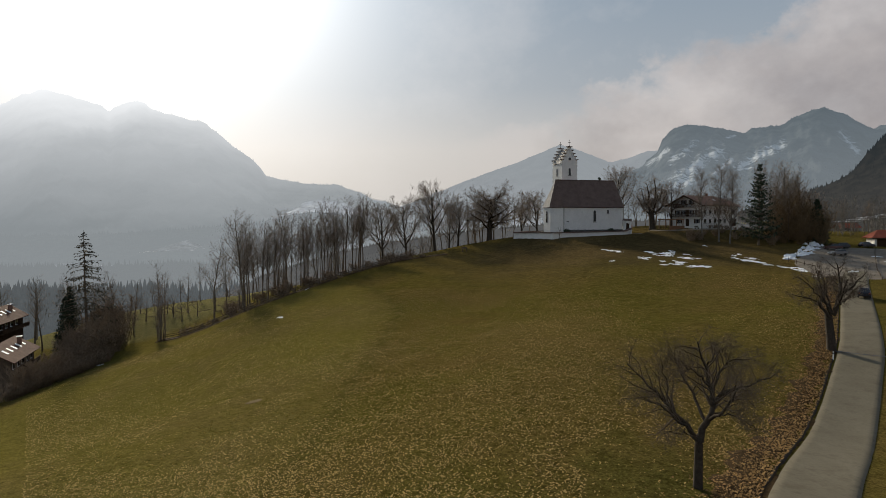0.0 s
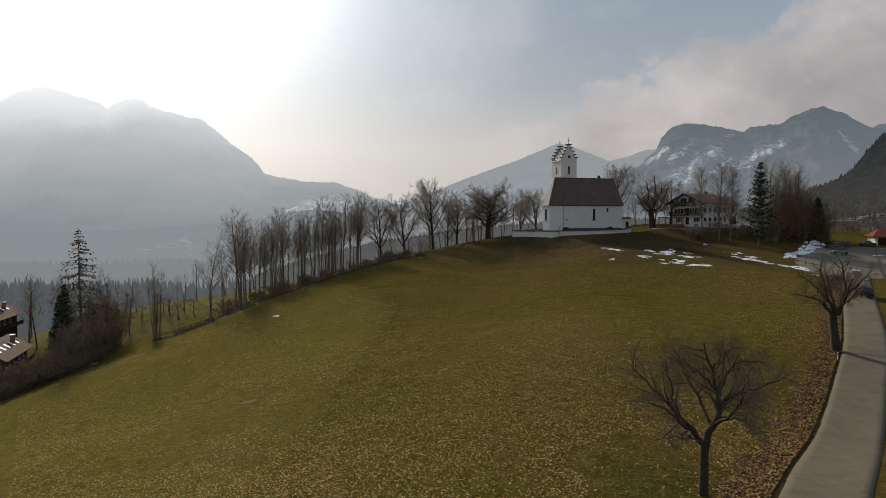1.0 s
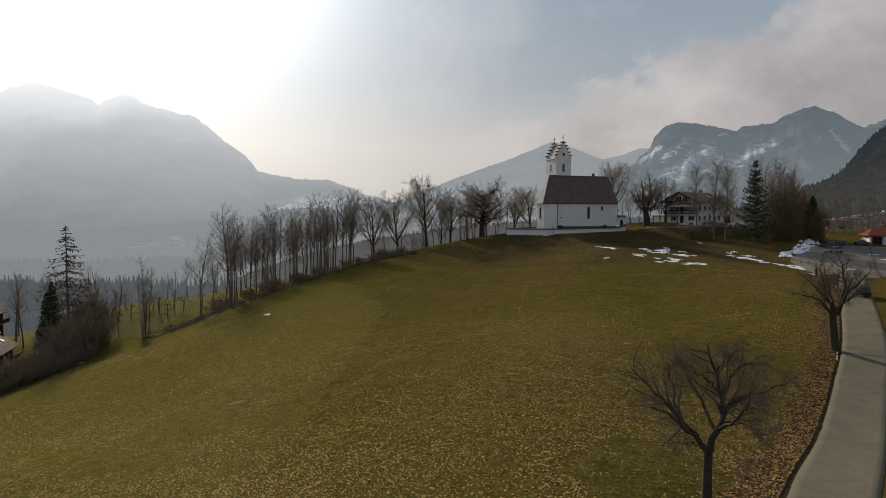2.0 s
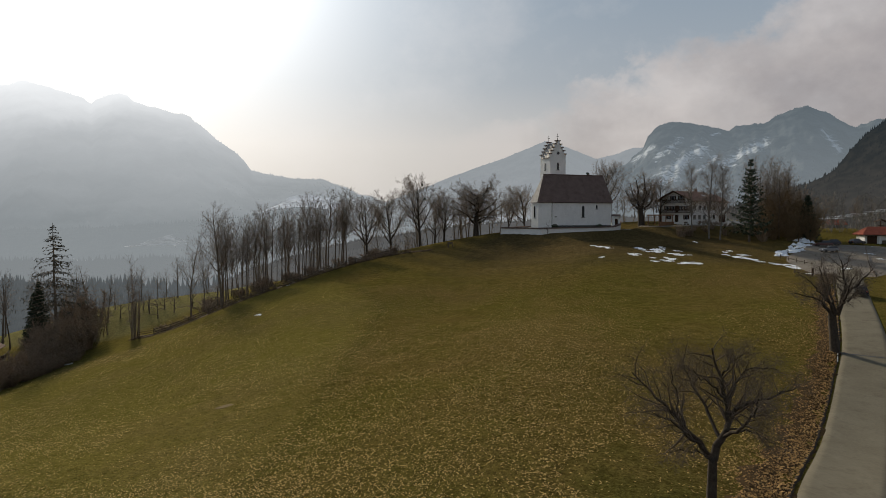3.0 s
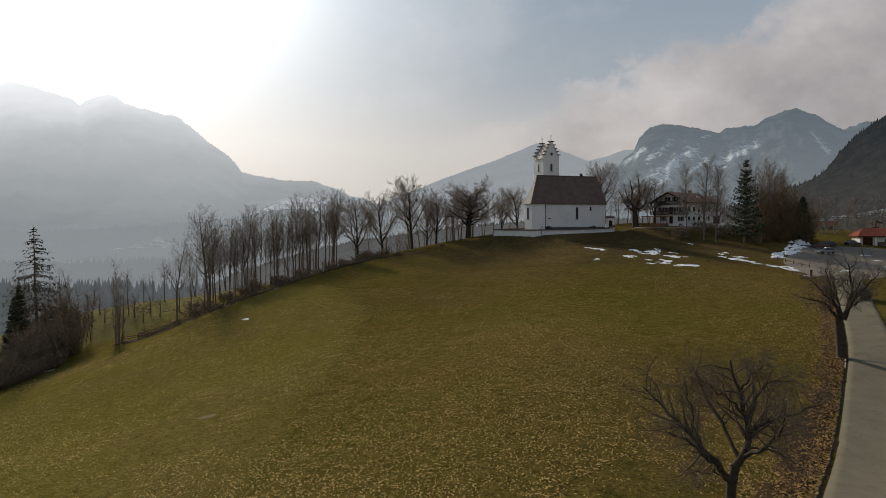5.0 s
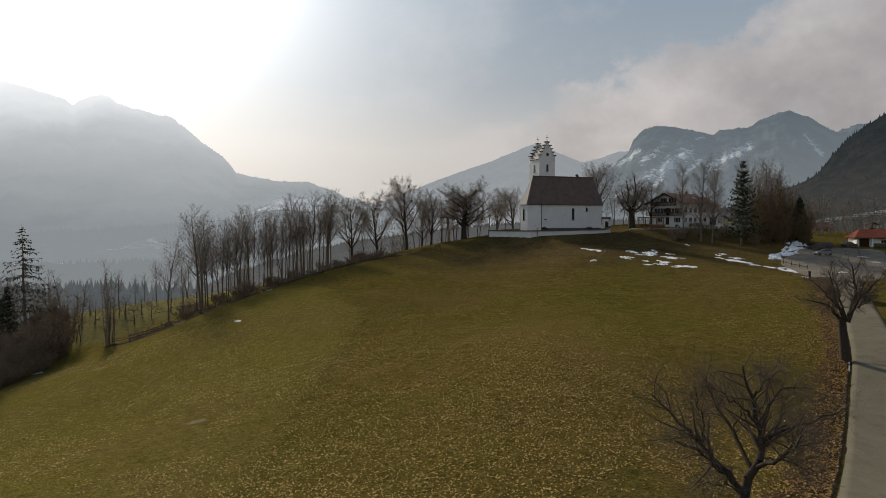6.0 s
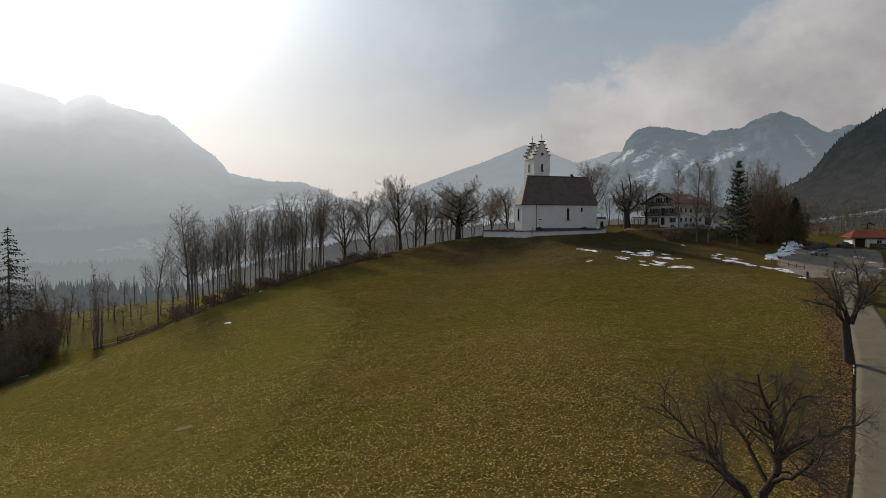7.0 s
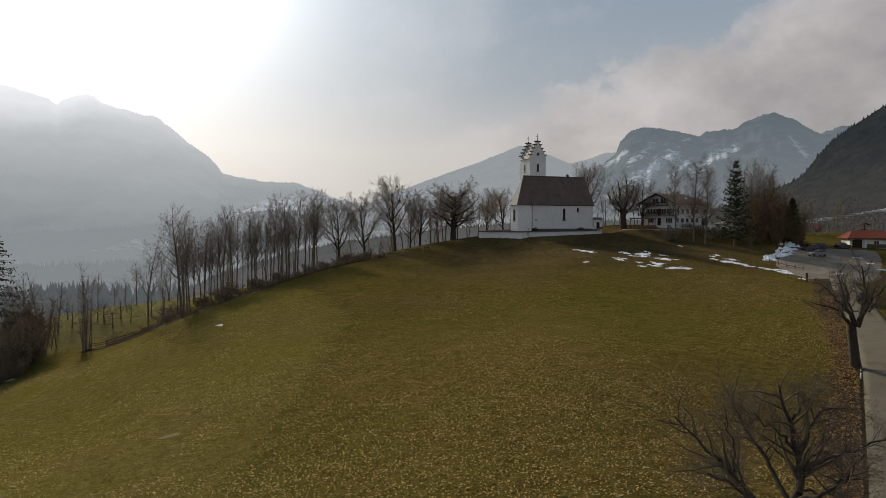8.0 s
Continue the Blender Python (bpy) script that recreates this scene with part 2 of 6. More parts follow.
BROWN_TILE = surface("brown_tile", (0.160, 0.090, 0.066), (0.275, 0.165, 0.125), 1.4, 0.75, 0.4, 6.0)
STONE = surface("coping_stone", (0.055, 0.055, 0.055), (0.12, 0.118, 0.11), 0.8, 0.85, 0.4)
GREY_STONE = surface("grave_stone", (0.08, 0.08, 0.082), (0.17, 0.165, 0.16), 0.5, 0.7, 0.3)
BARK = surface("bark", (0.090, 0.072, 0.054), (0.200, 0.162, 0.124), 0.7, 0.95, 0.6, 7.0)
TWIG = surface("twigs", (0.165, 0.132, 0.104), (0.31, 0.25, 0.20), 0.9, 0.9, 0.0)
PALE_BARK = surface("birch_bark", (0.10, 0.09, 0.078), (0.24, 0.22, 0.195), 0.9, 0.8, 0.3, stain=(0.05, 0.045, 0.04))
RUST_TWIG = surface("reddish_twigs", (0.115, 0.080, 0.044), (0.240, 0.168, 0.095), 1.2, 0.9, 0.0)
SCRUB = surface("scrub_twigs", (0.160, 0.120, 0.083), (0.315, 0.240, 0.170), 1.2, 0.95, 0.0)
NEEDLE = surface("needles", (0.026, 0.036, 0.023), (0.062, 0.080, 0.050), 0.8, 0.8, 0.0)
WOOD = surface("weathered_wood", (0.07, 0.055, 0.042), (0.16, 0.125, 0.095), 0.5, 0.85, 0.4)
DARK_WOOD = surface("dark_wood", (0.030, 0.018, 0.012), (0.070, 0.042, 0.026), 0.6, 0.7, 0.3)
SNOW = surface("old_snow", (0.62, 0.65, 0.69), (0.84, 0.86, 0.88), 1.2, 0.7, 0.4, 6.0, stain=(0.42, 0.41, 0.39))
LEAF = surface("fallen_leaves", (0.235, 0.155, 0.048), (0.55, 0.385, 0.145), 0.8, 0.8, 0.0)
# leaf litter, its tone darkened to hold the fruit tree's shade too
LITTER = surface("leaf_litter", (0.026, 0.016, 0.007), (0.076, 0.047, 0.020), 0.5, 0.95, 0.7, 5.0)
GRAVEL = surface("lot_gravel", (0.125, 0.108, 0.088), (0.235, 0.204, 0.168), 4.0, 0.9, 0.3, 12.0, stain=(0.075, 0.068, 0.060))
IRON = surface("dark_iron", (0.02, 0.02, 0.02), (0.05, 0.048, 0.045), 0.3, 0.5, 0.1, metal=0.6)
OLD_TILE = surface("weathered_tile", (0.070, 0.036, 0.026), (0.135, 0.076, 0.058), 1.2, 0.8, 0.4, 6.0)
FRUIT_BARK = surface("dark_bark", (0.030, 0.025, 0.020), (0.085, 0.070, 0.056), 0.25, 0.95, 0.8, 6.0)
FRUIT_TWIG = surface("dark_twigs", (0.072, 0.058, 0.046), (0.150, 0.120, 0.094), 0.9, 0.9, 0.0)
WHITE_PAINT = surface("white_paint", (0.70, 0.70, 0.69), (0.82, 0.82, 0.81), 0.6, 0.5, 0.05)
BLACK = surface("black_plastic", (0.012, 0.012, 0.012), (0.03, 0.03, 0.03), 0.3, 0.5, 0.0)


def glass_surface():
    m = bpy.data.materials.new("window_glass")
    m.use_nodes = True
    b = m.node_tree.nodes["Principled BSDF"]
    b.inputs["Base Color"].default_value = (0.02, 0.024, 0.03, 1)
    b.inputs["Roughness"].default_value = 0.08
    b.inputs["Specular IOR Level"].default_value = 0.6
    return m


GLASS = glass_surface()


# ---- mesh helpers ----
def raw(name, verts, faces, material, smooth=False):
    me = bpy.data.meshes.new(name)
    me.from_pydata(verts, [], faces)
    me.materials.append(material)
    if smooth:
        me.polygons.foreach_set("use_smooth", [True] * len(me.polygons))
    me.update()
    return me


def part(name, bm, material, parent, label=""):
    me = bpy.data.meshes.new(name)
    bmesh.ops.recalc_face_normals(bm, faces=bm.faces)
    bm.to_mesh(me)
    bm.free()
    me.materials.append(material)
    ob = new(name, me)
    ob.parent = parent
    return tagged(ob, label)


def thing(name, m, label, category, group="", kind=""):
    ob = new(name)
    ob.matrix_world = m
    return tagged(ob, label, category, group, kind)


def box(bm, x0, x1, y0, y1, z0, z1, bevel=0.0):
    r = bmesh.ops.create_cube(bm, size=1.0)
    for v in r["verts"]:
        v.co = Vector((x0 + (v.co.x + 0.5) * (x1 - x0), y0 + (v.co.y + 0.5) * (y1 - y0), z0 + (v.co.z + 0.5) * (z1 - z0)))
    if bevel:
        edges = {e for v in r["verts"] for e in v.link_edges}
        bmesh.ops.bevel(bm, geom=list(edges), offset=bevel, segments=1, affect="EDGES")
    return bm


def boxes(*dims, bevel=0.0):
    bm = bmesh.new()
    for d in dims:
        box(bm, *d, bevel=bevel)
    return bm


def prism(points, z0, z1):
    """An upright prism over a polygon in plan."""
    bm = bmesh.new()
    low = [bm.verts.new((x, y, z0)) for x, y in points]
    top = [bm.verts.new((x, y, z1)) for x, y in points]
    bm.faces.new(low[::-1])
    bm.faces.new(top)
    k = len(points)
    for i in range(k):
        bm.faces.new((low[i], low[(i + 1) % k], top[(i + 1) % k], top[i]))
    return bm


def slab(points, thick):
    """A plate of that thickness below a flat polygon in space."""
    bm = bmesh.new()
    pts = [Vector(p) for p in points]
    normal = Vector((0, 0, 0))
    for i in range(len(pts)):
        normal += pts[i].cross(pts[(i + 1) % len(pts)])
    normal.normalize()
    if normal.z < 0:
        normal = -normal
    top = [bm.verts.new(p) for p in pts]
    low = [bm.verts.new(p - normal * thick) for p in pts]
    bm.faces.new(top)
    bm.faces.new(low[::-1])
    for i in range(len(pts)):
        j = (i + 1) % len(pts)
        bm.faces.new((top[i], low[i], low[j], top[j]))
    return bm


# ---- ground ----
XS = (-150, -110, -75, -45, -20, 5, 30, 60, 110)
YS = (-30, 15, 40, 65, 95, 130, 165, 200, 250)
HEIGHTS = (
    (-19.5, -20.5, -20.6, -20.1, -18.7, -17.2, -17.8, -20.0, -34.0),
    (-12.2, -13.5, -14.1, -14.3, -13.9, -11.0, -7.4, -9.5, -26.0),
    (-6.2, -7.4, -8.1, -8.9, -8.7, -8.0, -2.6, -4.2, -20.0),
    (-1.9, -2.3, -2.8, -4.4, -1.9, 2.3, 4.0, 0.5, -14.0),
    (0.5, 1.4, 0.9, 1.8, 3.5, 7.2, 9.9, 8.8, -4.0),
    (1.9, 5.0, 5.8, 5.7, 5.4, 7.6, 10.1, 14.4, 6.0),
    (2.6, 4.0, 3.5, 6.1, 7.3, 10.9, 13.5, 16.3, 12.0),
    (2.7, 3.3, 4.2, 6.3, 8.2, 10.3, 14.3, 18.9, 16.5),
    (2.3, 3.0, 3.5, 4.2, 5.5, 8.8, 12.5, 15.4, 16.5),
)


def weights(a, knots):
    i = 0
    while i < len(knots) - 2 and a > knots[i + 1]:
        i += 1
    t = min(max((a - knots[i]) / (knots[i + 1] - knots[i]), 0.0), 1.0)
    c = (-0.5 * t + t * t - 0.5 * t**3, 1 - 2.5 * t * t + 1.5 * t**3, 0.5 * t + 2 * t * t - 1.5 * t**3, -0.5 * t * t + 0.5 * t**3)
    return [(min(max(i - 1 + k, 0), len(knots) - 1), c[k]) for k in range(4)]


def step(a, b, x):
    t = min(max((x - a) / (b - a), 0.0), 1.0)
    return t * t * (3 - 2 * t)


def valley(x, y):
    """The wide valley round the hill: low in the west and south, rising in the east."""
    z = -62.0 + 72.0 * step(-40, 170, x) - 40 * step(300, 900, y) * step(-40, 170, x) * (1 - step(200, 500, x))
    return z + 0.012 * max(0.0, x - 150) + 2.0 * noise.noise((x * 0.004, y * 0.004, 3.0))


def height(x, y):
    wx, wy = weights(x, XS), weights(y, YS)
    z = sum(HEIGHTS[i][j] * a * b for i, a in wx for j, b in wy)
    d = max(-150 - x, x - 110, -30 - y, y - 250, 0.0)
    d2 = max(XS[0] - x, 0) + max(x - XS[-1], 0) + max(YS[0] - y, 0) + max(y - YS[-1], 0)
    z += 0.10 * noise.noise((x * 0.16, y * 0.16, 0.0)) + 0.22 * noise.noise((x * 0.045, y * 0.045, 5.0))
    z += 2.9 * math.exp(-(((x - 28) / 17) ** 2) - ((y - 182) / 13) ** 2)
    z += 1.5 * math.exp(-(((x - 72) / 13) ** 2) - ((y - 181) / 6.5) ** 2)
    lawn = ((x - 30) / 21) ** 2 + ((y - 189) / 17) ** 2
    z = min(z, 15.3 + 0.032 * (x - 10) + 7.0 * max(0.0, lawn - 1.0))
    k = step(0, 220, d2)
    return z * (1 - k) + valley(x, y) * k


def spread(lo, hi, pace, far_lo, far_hi):
    """Grid lines: even inside, wider and wider outside."""
    line = list(np.arange(lo, hi + 0.01, pace))
    s, a = pace, hi
    while a < far_hi:
        s *= 1.22
        a += s
        line.append(a)
    s, a = pace, lo
    while a > far_lo:
        s *= 1.22
        a -= s
        line.insert(0, a)
    return line


gx, gy = spread(-150, 112, 2.0, -4600, 4600), spread(-30, 252, 2.0, -1500, 4800)
verts = [(x, y, height(x, y)) for y in gy for x in gx]
w = len(gx)
faces = [(j * w + i, j * w + i + 1, j * w + w + i + 1, j * w + w + i) for j in range(len(gy) - 1) for i in range(w - 1)]
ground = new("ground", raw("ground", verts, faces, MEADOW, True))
tagged(ground, "sloping winter meadow of short green and brown grass", "meadow", kind="structure")


# ---- distance ----
def ridge(name, crest, y_top, y_foot, z_foot, material, label, rough=40.0, n_x=160, n_y=36, seed=0.0, trees=0, tree_size=20.0, ragged=0.0, edge=0.04):
    """A mountain range as a relief: crest gives (x, z) along the top."""
    xs = np.linspace(crest[0][0], crest[-1][0], n_x)
    zs = np.interp(xs, [c[0] for c in crest], [c[1] for c in crest])
    verts, faces = [], []
    for j in range(n_y):
        t = j / (n_y - 1)
        for i in range(n_x):
            x, z = xs[i], zs[i]
            bumps = noise.fractal((x / 420.0, seed + t * 2.2, z_foot * 0.01), 0.9, 2.1, 6)
            fine = noise.fractal((x / 60.0, seed * 3 + t * 9.0, 0.0), 0.8, 2.0, 4)
            drop = (1 - t) ** 1.25 if t < 1 else 0.0
            gully = abs(noise.noise((x / 260.0 + t * 0.8, seed, t * 0.5)))
            a = z_foot + (z - z_foot) * (drop + 0.16 * (bumps - gully) * 0.7 * t * math.sin(math.pi * t))
            a += rough * (0.16 + 0.22 * math.sin(math.pi * t)) * fine
            y = y_top + (y_foot - y_top) * t + 60 * bumps * math.sin(math.pi * t)
            verts.append((x * y / y_top if y_top > 2000 else x, y, a))
    for j in range(n_y - 1):
        for i in range(n_x - 1):
            k = j * n_x + i
            side = abs(2 * i / (n_x - 1) - 1) ** 2 + abs(2 * j / (n_y - 1) - 0.8) ** 3
            if ragged and side + ragged * noise.fractal((i * 0.11, j * 0.33, seed), 0.8, 2.0, 4) > 0.75:
                continue
            faces.append((k, k + 1, k + n_x + 1, k + n_x))
    ob = new(name, raw(name, verts, faces, material, True))
    tagged(ob, label, "mountain", kind="structure")
    if trees:
        rng = random.Random(int(seed * 10))
        tv, tf = [], []
        for k in range(trees):
            i = rng.randrange(n_x - 1)
            j = 0 if k < trees * edge else int((n_y - 1) * rng.random() ** 1.5)
            f = rng.random()
            a, b = Vector(verts[j * n_x + i]), Vector(verts[j * n_x + i + 1])
            p = a.lerp(b, f)
            if j < n_y - 1:
                p = p.lerp(Vector(verts[(j + 1) * n_x + i]).lerp(Vector(verts[(j + 1) * n_x + i + 1]), f), rng.random() if j else 0.02)
            tall = tree_size * (0.3 + 1.1 * rng.random() ** 1.7)
            r = tree_size * rng.uniform(0.2, 0.36)
            m = len(tv)
            for c in range(5):
                ang = 1.2566 * (c + rng.random() * 0.6)
                tv.append(p + Vector((math.cos(ang) * r, math.sin(ang) * r, -0.25 * tall)))
            tv.append(p + Vector((0, 0, tall)))
            tf += [(m + c, m + (c + 1) % 5, m + 5) for c in range(5)]
        w = new(name + "_forest", raw(name + "_forest", tv, tf, material))
        tagged(w, "dense distant forest on " + name.split("_")[0] + " slopes", "forest", kind="stuff")
    return ob
# each wood carries painted haze as glow; the western crest glows brightest
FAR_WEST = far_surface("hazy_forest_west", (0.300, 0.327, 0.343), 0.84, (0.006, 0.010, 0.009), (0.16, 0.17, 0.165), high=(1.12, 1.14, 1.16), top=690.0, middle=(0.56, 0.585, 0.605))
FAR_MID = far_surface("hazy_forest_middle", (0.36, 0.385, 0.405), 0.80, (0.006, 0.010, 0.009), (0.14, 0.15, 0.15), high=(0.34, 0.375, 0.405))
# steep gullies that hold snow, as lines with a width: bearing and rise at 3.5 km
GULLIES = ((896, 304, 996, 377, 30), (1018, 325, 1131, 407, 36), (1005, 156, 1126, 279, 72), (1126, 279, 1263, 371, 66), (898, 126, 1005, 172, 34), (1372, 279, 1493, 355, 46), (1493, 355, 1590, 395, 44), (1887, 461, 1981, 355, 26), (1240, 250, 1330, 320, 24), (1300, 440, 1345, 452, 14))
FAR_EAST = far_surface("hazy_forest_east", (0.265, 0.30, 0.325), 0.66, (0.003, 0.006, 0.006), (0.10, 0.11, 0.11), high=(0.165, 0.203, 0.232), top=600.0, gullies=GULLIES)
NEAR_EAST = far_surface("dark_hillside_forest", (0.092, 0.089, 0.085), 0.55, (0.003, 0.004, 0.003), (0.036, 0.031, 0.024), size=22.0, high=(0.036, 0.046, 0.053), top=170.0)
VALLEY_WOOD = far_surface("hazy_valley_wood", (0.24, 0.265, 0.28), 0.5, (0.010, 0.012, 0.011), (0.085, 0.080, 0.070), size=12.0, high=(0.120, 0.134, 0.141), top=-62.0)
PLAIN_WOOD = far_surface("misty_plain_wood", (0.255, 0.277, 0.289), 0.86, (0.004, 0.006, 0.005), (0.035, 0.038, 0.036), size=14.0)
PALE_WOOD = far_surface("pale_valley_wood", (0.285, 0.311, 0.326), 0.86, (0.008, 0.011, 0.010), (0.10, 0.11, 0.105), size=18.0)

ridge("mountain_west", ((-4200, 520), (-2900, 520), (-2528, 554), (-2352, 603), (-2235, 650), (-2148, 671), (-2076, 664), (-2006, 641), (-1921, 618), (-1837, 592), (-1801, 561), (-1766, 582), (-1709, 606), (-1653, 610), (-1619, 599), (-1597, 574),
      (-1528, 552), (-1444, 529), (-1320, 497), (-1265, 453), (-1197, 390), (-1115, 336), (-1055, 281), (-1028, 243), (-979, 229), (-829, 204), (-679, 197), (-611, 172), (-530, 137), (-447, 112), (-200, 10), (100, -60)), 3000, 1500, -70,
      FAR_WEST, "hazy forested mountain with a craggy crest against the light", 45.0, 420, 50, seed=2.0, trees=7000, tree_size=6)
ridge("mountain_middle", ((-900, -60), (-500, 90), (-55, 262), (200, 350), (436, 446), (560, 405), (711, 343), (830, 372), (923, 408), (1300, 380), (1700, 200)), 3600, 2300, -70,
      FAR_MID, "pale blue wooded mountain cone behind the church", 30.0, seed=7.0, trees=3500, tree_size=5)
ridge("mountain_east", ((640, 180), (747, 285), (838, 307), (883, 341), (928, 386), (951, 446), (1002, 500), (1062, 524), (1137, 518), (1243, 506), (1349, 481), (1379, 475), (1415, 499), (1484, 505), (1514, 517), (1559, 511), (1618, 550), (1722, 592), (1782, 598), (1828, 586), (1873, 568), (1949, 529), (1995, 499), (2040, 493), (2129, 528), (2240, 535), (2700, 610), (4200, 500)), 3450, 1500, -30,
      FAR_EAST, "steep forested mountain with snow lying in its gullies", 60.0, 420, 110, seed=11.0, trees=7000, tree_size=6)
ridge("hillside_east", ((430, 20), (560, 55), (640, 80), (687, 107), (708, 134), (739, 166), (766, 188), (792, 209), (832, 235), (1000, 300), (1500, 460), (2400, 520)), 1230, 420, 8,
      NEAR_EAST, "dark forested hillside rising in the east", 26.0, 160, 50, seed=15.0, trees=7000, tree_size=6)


# ---- trees ----
def tubes(name, segs, sides, material, flat=()):
    """Tapered round pieces from (start, end, radius, radius)."""
    verts, faces = [], []
    ring = [(math.cos(2 * math.pi * k / sides), math.sin(2 * math.pi * k / sides)) for k in range(sides)]
    for a, b, r0, r1 in segs:
        d = (b - a).normalized()
        u = d.cross(Vector((0, 0, 1)) if abs(d.z) < 0.9 else Vector((1, 0, 0))).normalized()
        v = d.cross(u)
        base = len(verts)
        for c, r in ((a, r0), (b, r1)):
            for p, q in ring:
                verts.append(c + (u * p + v * q) * r)
        for k in range(sides):
            m = (k + 1) % sides
            faces.append((base + k, base + m, base + sides + m, base + sides + k))
    for a, b, r0, r1 in flat:
        d = b - a
        u = d.cross(Vector((math.sin(a.x * 91 + a.y * 37), math.cos(a.z * 83 + b.x * 51), math.sin(b.y * 77)))).normalized()
        i = len(verts)
        verts += [a - u * r0 * 1.8, a + u * r0 * 1.8, b + d * 0.08]
        faces.append((i, i + 1, i + 2))
    return raw(name, verts, faces, material, True)


def grow(rng, out, p, d, length, radius, level, shape, limbs=()):
    """One branch and, along it, its own branches; out[level] takes the pieces."""
    n = shape["pieces"][level]
    q, dirn = p.copy(), d.copy()
    nodes = []
    fade = shape.get("fade", 0.75) if level == 0 else 0.93
    for k in range(n):
        j = shape["bend"][level]
        dirn = (dirn + Vector((rng.gauss(0, j), rng.gauss(0, j), rng.gauss(0, j) + shape["rise"][level]))).normalized()
        e = q + dirn * (length / n)
        ra, rb = radius * (1 - fade * (k / n)), max(radius * (1 - fade * ((k + 1) / n)), 0.006)
        out[level].append((q.copy(), e.copy(), ra, rb))
        nodes.append((q.copy(), e.copy(), dirn.copy(), rb))
        q = e
    if not limbs:
        sprout(rng, out, nodes, length, radius, level, shape)
    for thick, way in limbs:
        bough(rng, out, [Vector(w) for w in way], thick, shape)


def bough(rng, out, way, radius, shape, n=12):
    """A main limb that follows a bent line, with its own branches."""
    P = [way[0] * 2 - way[1]] + way + [way[-1] * 2 - way[-2]]
    line_, length = [], 0.0
    for k in range(n + 1):
        f = (len(way) - 1) * k / n
        i = min(int(f), len(way) - 2)
        t = f - i
        a, b, c, d = P[i : i + 4]
        q = 0.5 * (2 * b + (c - a) * t + (2 * a - 5 * b + 4 * c - d) * t * t + (3 * b - a - 3 * c + d) * t**3)
        if 0 < k:
            q = q + Vector((rng.gauss(0, 0.06), rng.gauss(0, 0.06), rng.gauss(0, 0.06)))
            length += (q - line_[-1]).length
        line_.append(q)
    nodes = []
    for k in range(n):
        ra, rb = radius * (1 - 0.82 * k / n), radius * (1 - 0.82 * (k + 1) / n)
        out[1].append((line_[k], line_[k + 1], ra, rb))
        nodes.append((line_[k], line_[k + 1], (line_[k + 1] - line_[k]).normalized(), rb))
    sprout(rng, out, nodes, length, radius, 1, shape)


def sprout(rng, out, nodes, length, radius, level, shape):
    """The branches of the next level along a branch."""
    if level == len(shape["pieces"]) - 1:
        return
    n, lo, count = len(nodes), shape["from"][level], shape["count"][level]
    for c in range(count):
        f = lo + (1 - lo) * (c + rng.random()) / count
        k = min(int(f * n), n - 1)
        a, b, dd, r = nodes[k]
        at = a.lerp(b, f * n - k)
        side = dd.orthogonal().normalized()
        side.rotate(Matrix.Rotation(c * 2.4 + rng.random() * 1.2, 3, dd))
        angle = radians(shape["angle"][level] + rng.uniform(-14, 14))
        child = dd * math.cos(angle) + side * math.sin(angle)
        taper = 1 - shape["taper"][level] * (f - lo) / (1 - lo + 1e-6)
        ll = length * shape["ratio"][level] * taper * rng.uniform(0.75, 1.2)
        grow(rng, out, at, child.normalized(), ll, max(r * shape.get("limb", 0.62), 0.01) if level == 0 else max(r * 0.5 + 0.1 * radius, 0.012), level + 1, shape)


LINDEN = dict(pieces=(8, 8, 5, 4, 2), bend=(0.035, 0.10, 0.13, 0.17, 0.2), rise=(0.04, 0.085, 0.06, 0.03, 0.0), count=(17, 12, 8, 7), **{"from": (0.24, 0.2, 0.15, 0.1)},
              angle=(44, 40, 42, 46), ratio=(0.78, 0.42, 0.48, 0.55), taper=(0.55, 0.4, 0.3, 0.2))
OAK = dict(pieces=(6, 9, 6, 4, 2), bend=(0.03, 0.17, 0.22, 0.22, 0.2), rise=(0.03, 0.028, 0.03, 0.01, 0.0), count=(26, 17, 9, 7), **{"from": (0.26, 0.14, 0.12, 0.1)},
           angle=(60, 46, 46, 48), ratio=(0.86, 0.36, 0.46, 0.5), taper=(0.38, 0.4, 0.3, 0.2), fade=0.6, limb=0.48)
GNARLED = dict(OAK, angle=(66, 50, 50, 50), rise=(0.03, 0.035, 0.02, 0.0, 0.0), bend=(0.015, 0.2, 0.25, 0.26, 0.2), count=(24, 17, 9, 7), fade=0.3, limb=0.34, ratio=(0.70, 0.40, 0.48, 0.55), **{"from": (0.46, 0.14, 0.12, 0.1)})
SLENDER = dict(pieces=(9, 6, 4, 2), bend=(0.03, 0.08, 0.12, 0.16), rise=(0.03, 0.10, 0.06, 0.03), count=(22, 9, 8), **{"from": (0.36, 0.2, 0.1)},
               angle=(40, 36, 40), ratio=(0.30, 0.42, 0.5), taper=(0.5, 0.4, 0.3))
BIRCH = dict(pieces=(9, 6, 4, 3), bend=(0.03, 0.09, 0.14, 0.18), rise=(0.02, 0.08, 0.0, -0.06), count=(38, 13, 10), **{"from": (0.25, 0.15, 0.1)},
             angle=(40, 38, 45), ratio=(0.26, 0.48, 0.6), taper=(0.5, 0.4, 0.3))
